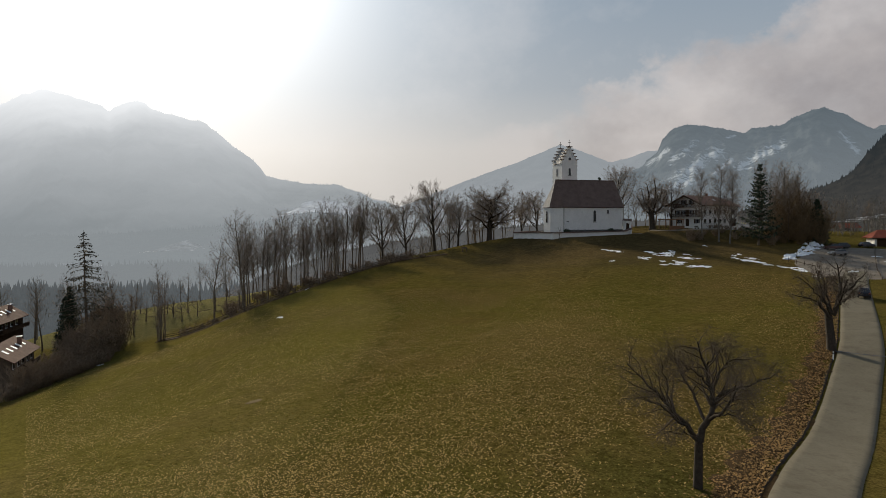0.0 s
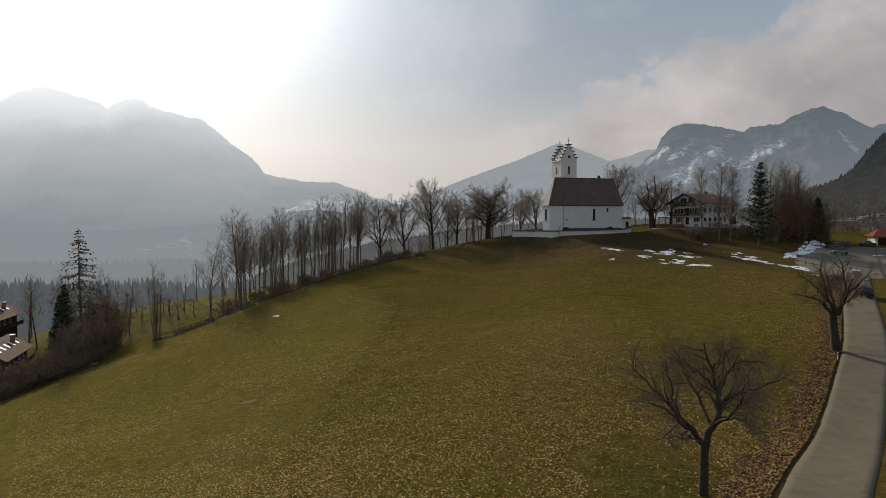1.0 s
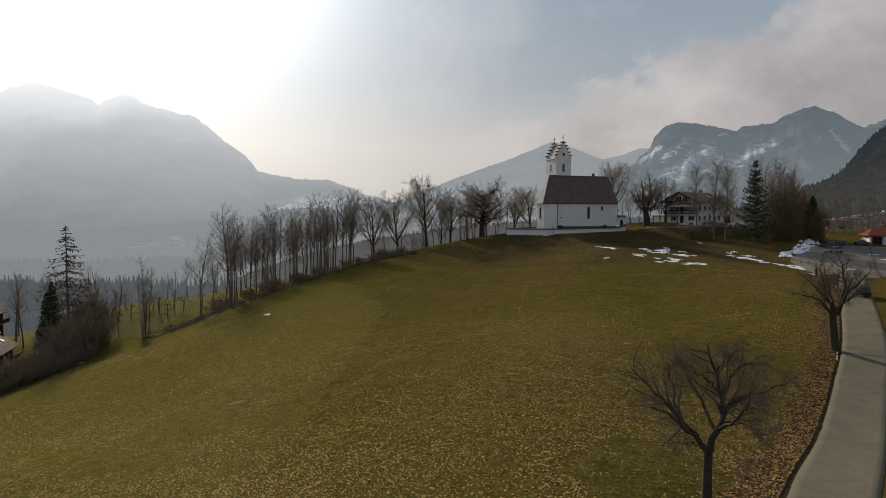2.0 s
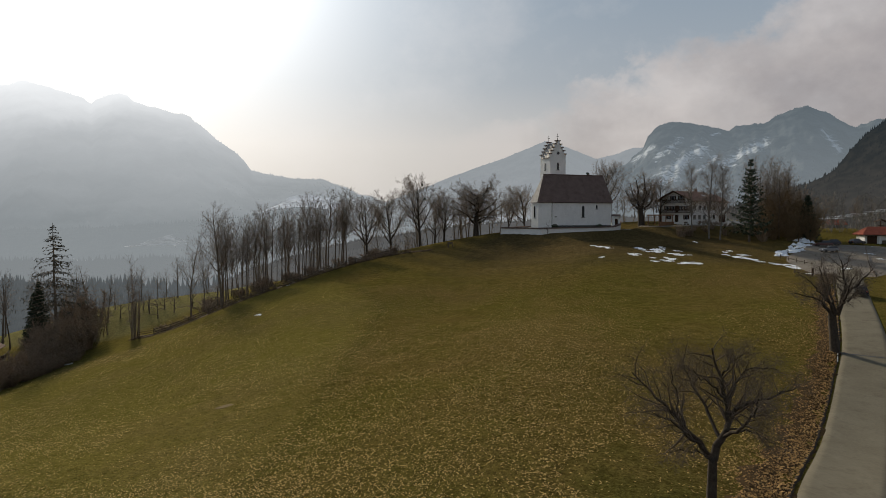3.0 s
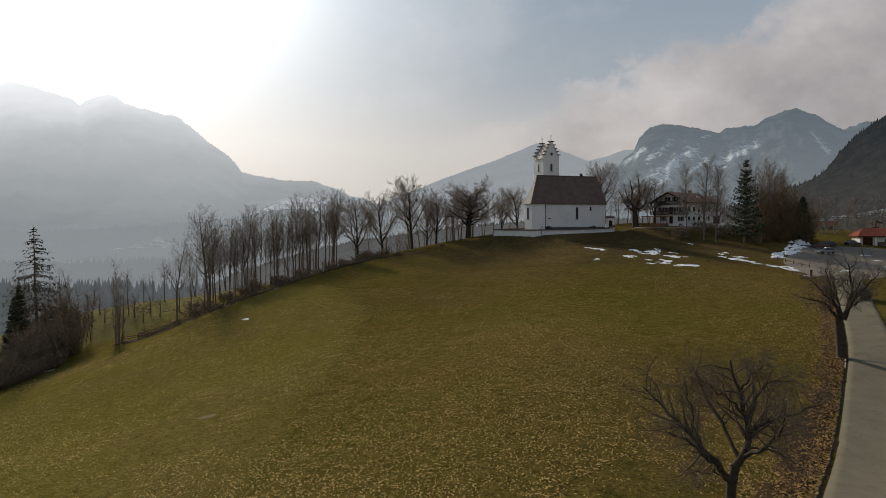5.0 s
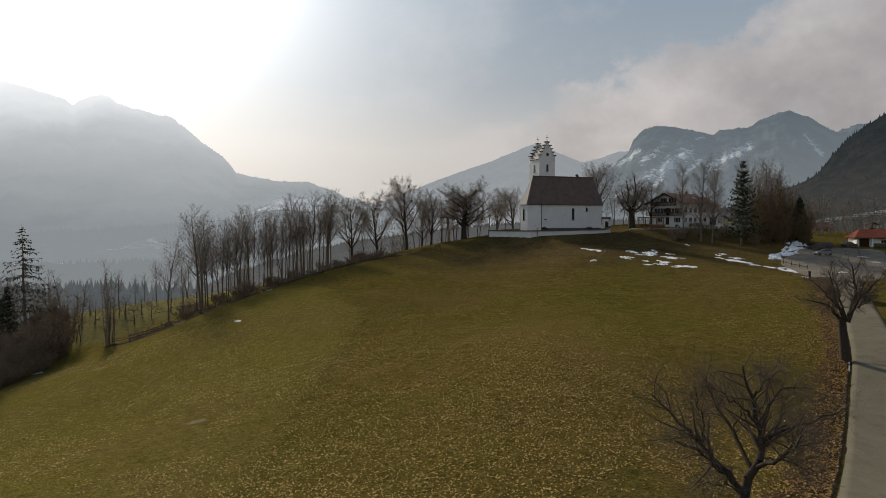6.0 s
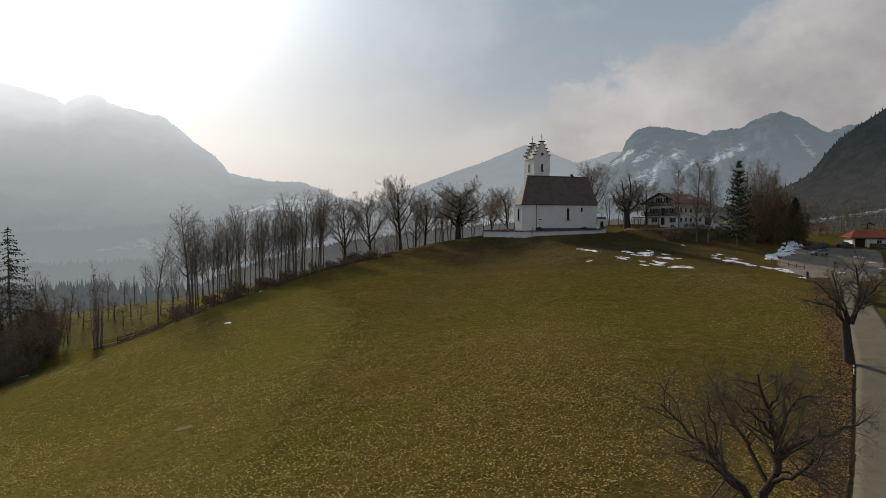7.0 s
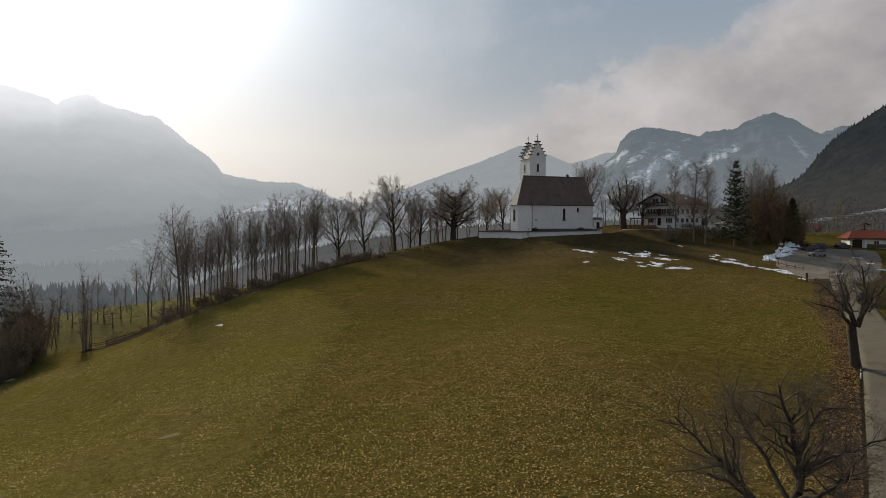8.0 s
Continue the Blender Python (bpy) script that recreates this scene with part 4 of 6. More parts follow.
def ribbon(name, line, left, right, lift, material, label, category, wobble=0.0, cols=6, thick=0.25, seed=1):
    rng = random.Random(seed)
    verts, faces = [], []
    for k, p in enumerate(line):
        d = (line[min(k + 1, len(line) - 1)] - line[max(k - 1, 0)]).normalized()
        nrm = Vector((d.y, -d.x))
        l, r = left + rng.uniform(-wobble, wobble), right + rng.uniform(-wobble, wobble)
        mid = height(p.x, p.y)
        for c in range(cols + 1):
            q = p + nrm * (l + (r - l) * c / cols)
            z = max(height(q.x, q.y), mid - 0.3) + lift
            if c in (0, cols):
                z -= thick
            verts.append((q.x, q.y, z))
    w = cols + 1
    for k in range(len(line) - 1):
        for c in range(cols):
            a = k * w + c
            faces.append((a, a + 1, a + w + 1, a + w))
    ob = new(name, raw(name, verts, faces, material, True))
    return tagged(ob, label, category, kind="structure")


line = along(CENTRE)
ribbon("road", line, -2.35, 2.35, 0.16, ASPHALT, "narrow grey asphalt lane without markings", "road", cols=12, thick=0.3)
# the gutter's shadow, painted as a thin dark ribbon
GUTTER_SHADOW = surface("gutter_shadow", (0.030, 0.024, 0.018), (0.07, 0.055, 0.042), 0.6, 0.9, 0.3)
ribbon("gutter", line, -2.62, -2.33, 0.10, GUTTER_SHADOW, "gutter at the edge of the lane with its shadow painted dark", "gutter", wobble=0.06, cols=3, thick=0.12, seed=4)
ribbon("verge", line, -5.2, -2.25, 0.07, LITTER, "strip of brown fallen leaves beside the lane", "verge", wobble=0.9, cols=5)
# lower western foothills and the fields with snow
# snowfields and northern wood, again with haze painted in as glow
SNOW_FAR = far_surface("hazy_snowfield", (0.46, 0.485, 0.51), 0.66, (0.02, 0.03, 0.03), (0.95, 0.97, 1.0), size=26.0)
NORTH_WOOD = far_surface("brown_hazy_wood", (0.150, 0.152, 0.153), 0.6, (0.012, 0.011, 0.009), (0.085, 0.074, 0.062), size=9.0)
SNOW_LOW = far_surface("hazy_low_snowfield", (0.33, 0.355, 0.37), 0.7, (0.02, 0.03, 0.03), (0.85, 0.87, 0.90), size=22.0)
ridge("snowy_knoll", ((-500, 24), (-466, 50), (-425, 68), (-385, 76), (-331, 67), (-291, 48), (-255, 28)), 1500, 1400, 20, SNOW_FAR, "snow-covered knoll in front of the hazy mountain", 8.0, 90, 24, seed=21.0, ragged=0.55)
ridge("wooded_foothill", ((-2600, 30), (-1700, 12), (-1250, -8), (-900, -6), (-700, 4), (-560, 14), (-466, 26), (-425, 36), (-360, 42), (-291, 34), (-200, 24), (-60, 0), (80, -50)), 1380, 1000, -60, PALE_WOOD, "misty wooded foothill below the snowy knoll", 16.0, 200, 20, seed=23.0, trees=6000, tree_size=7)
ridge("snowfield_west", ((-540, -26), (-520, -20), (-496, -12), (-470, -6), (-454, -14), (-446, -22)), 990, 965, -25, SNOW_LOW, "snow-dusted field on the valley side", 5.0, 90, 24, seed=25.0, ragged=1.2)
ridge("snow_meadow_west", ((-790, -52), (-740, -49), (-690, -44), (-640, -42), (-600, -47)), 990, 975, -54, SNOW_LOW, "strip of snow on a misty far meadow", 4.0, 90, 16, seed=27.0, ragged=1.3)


def far_woods(name, count, place, material, label, seed, rise=0.0):
    """Crowded small conifers far off."""
    rng = random.Random(seed)
    verts, faces = [], []
    for _ in range(count):
        x, y, tall = place(rng)
        z = height(x, y) - 1 + rise
        for tier in range(4):
            z0, z1 = z + tall * (0.1 + 0.2 * tier), z + tall * (0.42 + 0.2 * tier)
            r = tall * 0.2 * (1 - tier * 0.21)
            i = len(verts)
            turn = rng.random()
            for k in range(6):
                a = 2 * math.pi * (k + turn) / 6
                rr = r * rng.uniform(0.65, 1.2)
                verts.append((x + math.cos(a) * rr, y + math.sin(a) * rr, z0 + rng.uniform(-0.5, 0.5)))
            verts.append((x, y, z1))
            faces += [(i + k, i + (k + 1) % 6, i + 6) for k in range(6)]
    ob = new(name, raw(name, verts, faces, material))
    return tagged(ob, label, "woods", kind="stuff")


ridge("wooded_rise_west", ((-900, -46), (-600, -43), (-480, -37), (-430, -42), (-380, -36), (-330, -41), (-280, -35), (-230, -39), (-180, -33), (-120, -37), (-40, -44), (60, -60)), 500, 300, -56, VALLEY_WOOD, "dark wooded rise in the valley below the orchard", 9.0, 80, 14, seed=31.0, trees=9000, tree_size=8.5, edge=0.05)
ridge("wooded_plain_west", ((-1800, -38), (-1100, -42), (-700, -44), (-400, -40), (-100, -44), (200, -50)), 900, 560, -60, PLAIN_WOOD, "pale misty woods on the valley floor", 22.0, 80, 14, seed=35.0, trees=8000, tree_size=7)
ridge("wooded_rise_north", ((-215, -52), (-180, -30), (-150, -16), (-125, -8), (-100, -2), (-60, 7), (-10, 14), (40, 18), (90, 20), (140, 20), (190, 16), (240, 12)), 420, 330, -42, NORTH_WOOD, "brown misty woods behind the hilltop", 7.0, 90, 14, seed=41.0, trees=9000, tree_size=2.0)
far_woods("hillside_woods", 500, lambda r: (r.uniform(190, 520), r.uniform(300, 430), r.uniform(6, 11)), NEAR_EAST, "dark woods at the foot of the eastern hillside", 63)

# ---- church ----
AXIS = radians(23)
CHURCH = Matrix.Translation((25.1, 180.0, 17.4)) @ Matrix.Rotation(AXIS, 4, "Z")
church = thing("church", CHURCH, "white plastered village church with a brown shingle roof and stepped-gable tower", "church")
PLAN = ((20.6, 0), (20.6, 10), (0, 10), (-2.93, 7.07), (-2.93, 2.93), (0, 0))
EAVE, TOP = 7.6, 15.7
part("nave_wall", prism(PLAN[::-1], -1.5, EAVE), PLASTER, church)
gable = bmesh.new()
for x in (20.25, 20.6):
    for p in ((x, 0, EAVE), (x, 10, EAVE), (x, 5, TOP - 0.25)):
        gable.verts.new(p)
gable.verts.ensure_lookup_table()
gv = gable.verts
for f in ((0, 1, 2), (5, 4, 3), (0, 3, 4, 1), (1, 4, 5, 2), (2, 5, 3, 0)):
    gable.faces.new([gv[i] for i in f])
part("gable", gable, PLASTER, church)
E0 = EAVE - 0.35
part("roof", slab(((-0.2, -0.5, E0), (20.9, -0.5, E0), (20.9, 5, TOP), (0, 5, TOP)), 0.25), SHINGLE, church)
part("roof", slab(((-0.2, 10.5, E0), (20.9, 10.5, E0), (20.9, 5.02, TOP), (0, 5.02, TOP)), 0.25), SHINGLE, church)
part("roof_hip", slab(((-0.22, -0.5, E0), (-0.02, 5, TOP), (-3.35, 2.75, E0)), 0.25), SHINGLE, church)
# hips turned to the sun take the pale tone, sunlight painted on
part("roof_hip", slab(((-3.36, 2.76, E0), (-0.03, 5, TOP), (-3.36, 7.25, E0)), 0.25), SUNLIT_SHINGLE, church, "shingle slope with sunlight painted in as a paler tone")
part("roof_hip", slab(((-0.22, 10.5, E0), (-0.02, 5.02, TOP), (-3.35, 7.26, E0)), 0.25), SUNLIT_SHINGLE, church, "shingle slope with sunlight painted in as a paler tone")
part("ridge_cap", boxes((-0.1, 20.95, 4.85, 5.17, TOP - 0.08, TOP + 0.12), bevel=0.04), SHINGLE, church)
part("cornice", boxes((0.0, 20.6, -0.16, -0.003, EAVE - 0.55, EAVE - 0.28), bevel=0.04), PLASTER, church)
part("plinth", boxes((0.0, 20.62, -0.1, -0.003, -1.4, 0.45), bevel=0.03), STONE, church, "grey stone plinth")
part("drainpipe", boxes((-0.12, 0.02, -0.16, -0.04, 0.2, EAVE - 0.4), bevel=0.03), IRON, church)


def arched(width, low, high, depth, sides=7):
    """Outline of an upright opening with a round head, as a plate standing in the x-z plane."""
    pts = [(-width / 2, low), (width / 2, low)]
    for k in range(sides + 1):
        a = math.pi * k / sides
        pts.append((math.cos(a) * width / 2, high - width / 2 + math.sin(a) * width / 2))
    bm = bmesh.new()
    a = [bm.verts.new((x, 0, z)) for x, z in pts]
    b = [bm.verts.new((x, depth, z)) for x, z in pts]
    bm.faces.new(a)
    bm.faces.new(b[::-1])
    for i in range(len(pts)):
        j = (i + 1) % len(pts)
        bm.faces.new((a[i], b[i], b[j], a[j]))
    return bm


def church_window(m, width, low, high, parent=None, pane_mat=None):
    """An arched window: a plaster reveal, the dark pane and a sill."""
    frame_ob = part("window", arched(width + 0.36, low - 0.15, high + 0.18, -0.04), PLASTER, parent or church)
    frame_ob.matrix_local = m
    pane = part("pane", arched(width, low, high, -0.02), pane_mat or GLASS, frame_ob, "dark leaded glass")
    pane.matrix_local = Matrix.Translation((0, -0.042, 0))
    sill = part("sill", boxes((-width / 2 - 0.15, width / 2 + 0.15, -0.16, -0.005, low - 0.22, low - 0.06), bevel=0.02), STONE, frame_ob)
    for z in np.arange(low + 0.5, high - 0.3, 0.6):
        part("glazing_bar", boxes((-width / 2, width / 2, -0.075, -0.065, z - 0.02, z + 0.02)), IRON, frame_ob)
    return frame_ob


church_window(Matrix.Translation((10.6, 0, 0)), 0.85, 2.9, 6.3)
church_window(Matrix.Translation((15.3, 0, 0)), 0.62, 5.4, 6.5)
church_window(Matrix.Translation((-2.93, 5, 0)) @ Matrix.Rotation(radians(-90), 4, "Z"), 0.9, 2.8, 6.2)
part("plaque", boxes((0.9, 1.7, -0.05, -0.003, 2.85, 3.1), bevel=0.01), STONE, church, "small dark wall plaque")

TX0, TX1, TY0, TY1, TE = 5.1, 10.6, 10.0, 16.0, 21.4
tower = part("tower", boxes((TX0, TX1, TY0, TY1, -1.5, TE)), PLASTER, church, "square white bell tower")
GT = 26.4
for y0, y1 in ((TY0, TY0 + 0.6), (TY1 - 0.6, TY1)):
    bm, caps = bmesh.new(), []
    steps = 5
    mid = (TX0 + TX1) / 2
    half = (TX1 - TX0) / 2
    for k in range(steps):
        hw = half * (1 - k / steps) + 0.02
        z0 = TE + (GT - TE) * k / steps
        z1 = TE + (GT - TE) * (k + 1) / steps
        box(bm, mid - hw, mid + hw, y0 + 0.002 * k, y1 - 0.002 * k, z0, z1)
        nw = half * (1 - (k + 1) / steps) if k < steps - 1 else 0.0
        for sgn in (-1, 1):
            a, b = sorted((mid + sgn * (nw - (0.05 if k < steps - 1 else 0)), mid + sgn * (hw + 0.32)))
            caps.append((a, b, y0 - 0.2, y1 + 0.2, z1, z1 + 0.26))
    g = part("stepped_gable", bm, PLASTER, church)
    for cap in caps:
        part("coping", boxes(cap), SHINGLE, g, "dark shingle cap")
    cross = part("cross", boxes((mid - 0.05, mid + 0.05, (y0 + y1) / 2 - 0.05, (y0 + y1) / 2 + 0.05, GT, GT + 2.3), (mid - 0.45, mid + 0.45, (y0 + y1) / 2 - 0.04, (y0 + y1) / 2 + 0.04, GT + 1.45, GT + 1.57)), IRON, church, "iron cross")
    part("cross_ball", boxes((mid - 0.2, mid + 0.2, (y0 + y1) / 2 - 0.2, (y0 + y1) / 2 + 0.2, GT + 0.1, GT + 0.5), bevel=0.12), IRON, cross)
mid = (TX0 + TX1) / 2
# tower slopes: sunlight painted in by the same pale shingle
for sgn, x in ((-1, TX0 - 0.25), (1, TX1 + 0.25)):
    part("tower_roof", slab(((x, TY0 + 0.6, TE - 0.1), (x, TY1 - 0.6, TE - 0.1), (mid, TY1 - 0.6, GT - 0.35), (mid, TY0 + 0.6, GT - 0.35)), 0.2), SUNLIT_SHINGLE, church, "shingles between the gables, painted pale for sunlight")
church_window(Matrix.Translation((mid, TY0, 0)), 0.75, 17.6, 19.8)
church_window(Matrix.Translation((TX0, 13, 0)) @ Matrix.Rotation(radians(-90), 4, "Z"), 0.75, 17.6, 19.8)
oculus = bmesh.new()
bmesh.ops.create_cone(oculus, cap_ends=True, segments=20, radius1=0.62, radius2=0.62, depth=0.08, matrix=Matrix.Rotation(radians(90), 4, "X"))
eye_ring = part("round_window", oculus, PLASTER, church)
eye_ring.matrix_local = Matrix.Translation((mid, TY0 - 0.043, 22.7))
oculus = bmesh.new()
bmesh.ops.create_cone(oculus, cap_ends=True, segments=20, radius1=0.48, radius2=0.48, depth=0.06, matrix=Matrix.Rotation(radians(90), 4, "X"))
part("pane", oculus, GLASS, eye_ring, "dark round bell opening").matrix_local = Matrix.Translation((0, -0.045, 0))

# churchyard: a filled terrace behind its wall
YARD = [(10.8, 187.0), (16.0, 180.0), (21.5, 174.6), (30.0, 177.3), (38.0, 180.8), (43.6, 183.4), (46.0, 186.0), (47.2, 190.5), (45.0, 199.0), (36.0, 203.5), (22.0, 199.0), (12.0, 194.0)]
yard = new("churchyard", bpy.data.meshes.new("churchyard"))
bm = prism([(x, y) for x, y in YARD], 8.0, 16.85)
bm.to_mesh(yard.data)
bm.free()
yard.data.materials.append(MEADOW)
tagged(yard, "level grassy churchyard behind its white wall", "churchyard", kind="structure")
TOPS = [16.9, 16.95, 17.0, 17.1, 17.2, 17.3, 17.9, 18.8, 18.8, 18.0, 17.2, 16.9]
yard_wall = thing("churchyard_wall", Matrix(), "low white plastered churchyard wall with a dark coping", "wall")
for k in range(len(YARD)):
    a, b = Vector(YARD[k]), Vector(YARD[(k + 1) % len(YARD)])
    za, zb = TOPS[k], TOPS[(k + 1) % len(YARD)]
    d = (b - a).normalized()
    o = Vector((d.y, -d.x)) * 0.28
    for name, grow_by, lo, hi, mat_ in (("wall_section", 0.0, None, 0.0, PLASTER), ("coping", 0.24, 0.0, 0.3, SHINGLE)):
        bm = bmesh.new()
        vs = []
        for p, z in ((a - d * 0.05, za), (b + d * 0.05, zb)):
            for s in (-1, 1):
                q = p + o * s * (1 + grow_by / 0.28)
                low = height(p.x, p.y) - 2.0 if lo is None else z + lo
                vs.append((bm.verts.new((q.x, q.y, low)), bm.verts.new((q.x, q.y, z + hi))))
        (a0, a1), (b0, b1), (c0, c1), (d0, d1) = vs
        for f in ((a0, a1, b1, b0), (c0, d0, d1, c1), (a0, c0, c1, a1), (b0, b1, d1, d0), (a1, c1, d1, b1), (a0, b0, d0, c0)):
            bm.faces.new(f)
        part(name, bm, mat_, yard_wall)

# gate house, gravestones and bushes in the churchyard
gate = thing("churchyard_gate", Matrix.Translation((45.3, 187.2, 17.2)) @ Matrix.Rotation(radians(10), 4, "Z"), "small white arched gate house at the churchyard wall", "gate")
part("pier", boxes((-1.1, -0.55, -0.5, 0.5, -1.5, 3.2), bevel=0.03), PLASTER, gate)
part("pier", boxes((0.55, 1.1, -0.5, 0.5, -1.5, 3.2), bevel=0.03), PLASTER, gate)
part("lintel", boxes((-1.1, 1.1, -0.5, 0.5, 2.6, 3.4), bevel=0.03), PLASTER, gate)
part("niche", arched(1.1, -0.2, 2.6, -0.1), DARK_WOOD, gate, "dark timber door")
part("roof", slab(((-1.3, -0.7, 3.4), (1.3, -0.7, 3.4), (1.3, 0.0, 3.95), (-1.3, 0.0, 3.95)), 0.1), SHINGLE, gate)
part("roof", slab(((-1.3, 0.7, 3.4), (1.3, 0.7, 3.4), (1.3, 0.01, 3.95), (-1.3, 0.01, 3.95)), 0.1), SHINGLE, gate)


def gravestone(m):
    ob = thing("gravestone", m, "dark upright gravestone on a low base", "gravestone", "graves by the church")
    part("base", boxes((-0.4, 0.4, -0.2, 0.2, -0.1, 0.2), bevel=0.02), GREY_STONE, ob)
    part("slab", arched(0.6, 0.2, 1.15, 0.16), GREY_STONE, ob)
    return ob


stone = gravestone(CHURCH @ Matrix.Translation((4.2, -1.3, -0.55)))
for u, v in ((6.6, -1.2), (9.4, -1.3), (12.5, -1.4), (2.6, -1.6), (17.8, -1.3)):
    copy_thing(stone, CHURCH @ Matrix.Translation((u, v, -0.55)) @ Matrix.Rotation(0.2 * math.sin(u), 4, "Z"))


def evergreen(seed, size, label):
    """A clipped evergreen bush of many small leaf clumps."""
    rng = random.Random(seed)
    ob = thing("evergreen_bush", Matrix(), label, "bush", "evergreens by the church")
    verts, faces, stems = [], [], []
    for _ in range(420):
        d = Vector((rng.gauss(0, 1), rng.gauss(0, 1), rng.gauss(0.1, 0.8))).normalized() * rng.uniform(0.55, 1.05)
        c = Vector((d.x * size, d.y * size, size * 0.75 + d.z * size * 0.8))
        a = Vector((rng.gauss(0, 1), rng.gauss(0, 1), rng.gauss(0, 1))).normalized() * 0.14
        b = a.orthogonal().normalized() * 0.1
        i = len(verts)
        verts += [c - a, c + b, c + a, c - b]
        faces.append((i, i + 1, i + 2, i + 3))
    for k in range(7):
        stems.append((Vector((0, 0, -0.2)), Vector((math.cos(k) * size * 0.6, math.sin(k) * size * 0.6, size * 1.1)), 0.04, 0.015))
    t = new("stem", tubes("stem", stems, 4, BARK))
    t.parent = ob
    c = new("foliage", raw("foliage", verts, faces, NEEDLE))
    c.parent = ob
    return ob


bush = evergreen(5, 0.95, "rounded dark evergreen bush at the church wall")
bush.matrix_world = CHURCH @ Matrix.Translation((0.2, -1.2, -0.55))
c = copy_thing(bush, CHURCH @ Matrix.Translation((15.6, -1.1, -0.55)))
sapling = again(apple, 23.0, 172.6, 0.3, 0.85, 0.6, "thin young leafless tree below the churchyard wall")

# ---- farmhouse ----
FARM = Matrix.Translation((67.2, 186.0, 18.8)) @ Matrix.Rotation(radians(35), 4, "Z")
farm = thing("farmhouse", FARM, "white alpine farmhouse with timber balconies and a wide red-brown tile roof", "farmhouse")
FL, FW, FE, FR = 13.0, 11.5, 6.8, 9.4
body = boxes((0, FL, 0, FW, -3.0, FE))
part("wall", body, PLASTER, farm)
bm = bmesh.new()
tri = [[bm.verts.new((x, y, z)) for y, z in ((0, FE), (FW, FE), (FW / 2, FR))] for x in (0.0, FL)]
bm.faces.new(tri[0])
bm.faces.new(tri[1][::-1])
for i in range(3):
    j = (i + 1) % 3
    bm.faces.new((tri[0][i], tri[1][i], tri[1][j], tri[0][j]))
part("gable", bm, PLASTER, farm)
slope = (FR - FE) / (FW / 2)
for y0, s in ((-1.3, -1), (FW + 1.3, 1)):
    z0 = FE - 1.3 * slope + 0.12
    part("roof", slab(((-1.1, y0, z0), (FL + 1.0, y0, z0), (FL + 1.0, FW / 2 + 0.01 * s, FR + 0.12), (-1.1, FW / 2 + 0.01 * s, FR + 0.12)), 0.16), BROWN_TILE, farm)
    part("bargeboard", slab(((-1.12, y0, z0 + 0.05), (-1.0, y0, z0 + 0.05), (-1.0, FW / 2, FR + 0.17), (-1.12, FW / 2, FR + 0.17)), 0.35), DARK_WOOD, farm)
for k in range(5):
    y = (-1.1, 0.0, FW / 2, FW, FW + 1.1)[k]
    z = FR - abs(y - FW / 2) * slope
    part("purlin", boxes((-1.05, -0.01, y - 0.1, y + 0.1, z - 0.32, z - 0.1)), DARK_WOOD, farm)
part("chimney", boxes((5.6, 6.4, 4.6, 5.4, FR - 1.0, FR + 1.1), bevel=0.03), PLASTER, farm)
part("chimney", boxes((10.5, 11.2, 6.0, 6.7, FR - 1.0, FR + 0.9), bevel=0.03), BROWN_TILE, farm)
part("roof_window", slab(((9.0, 2.0, FE + 2.0 * slope + 0.2), (9.9, 2.0, FE + 2.0 * slope + 0.2), (9.9, 3.2, FE + 3.2 * slope + 0.2), (9.0, 3.2, FE + 3.2 * slope + 0.2)), 0.1), WHITE_PAINT, farm, "bright skylight")


def house_window(parent, m, w, h, shutters=False, frame_mat=None):
    """A casement: frame, two panes, a sill and, if wanted, shutters."""
    f = part("window", boxes((-w / 2 - 0.08, w / 2 + 0.08, -0.06, -0.003, -0.08, h + 0.08)), frame_mat or WHITE_PAINT, parent)
    f.matrix_local = m
    for s in (-1, 1):
        a, b = sorted((s * 0.04, s * w / 2))
        part("pane", boxes((a, b, -0.085, -0.062, 0.04, h - 0.04)), GLASS, f)
    part("sill", boxes((-w / 2 - 0.15, w / 2 + 0.15, -0.2, -0.003, -0.16, -0.085)), STONE, f)
    if shutters:
        for s in (-1, 1):
            a, b = sorted((s * (w / 2 + 0.1), s * (w / 2 + 0.5)))
            part("shutter", boxes((a, b, -0.1, -0.003, -0.02, h + 0.02)), DARK_WOOD, f)
    return f


for z in (0.9, 3.7):
    for x in (1.6, 4.0, 6.4, 8.8, 11.2):
        house_window(farm, Matrix.Translation((x, 0, z)), 1.05, 1.25)
END = Matrix.Rotation(radians(-90), 4, "Z")
for z, ys in ((0.8, (1.6, 8.0)), (3.6, (1.4, 3.6, 6.4, 8.6)), (6.7, (3.6, 6.4))):
    for y in ys:
        house_window(farm, Matrix.Translation((0, y, z)) @ END, 1.0, 1.3, True)
part("door", boxes((-0.08, -0.003, 4.4, 5.6, 0.0, 2.2), bevel=0.02), DARK_WOOD, farm, "dark wooden front door")
part("door", boxes((-0.08, -0.003, 4.5, 5.5, 2.95, 5.0), bevel=0.02), DARK_WOOD, farm, "dark balcony door")
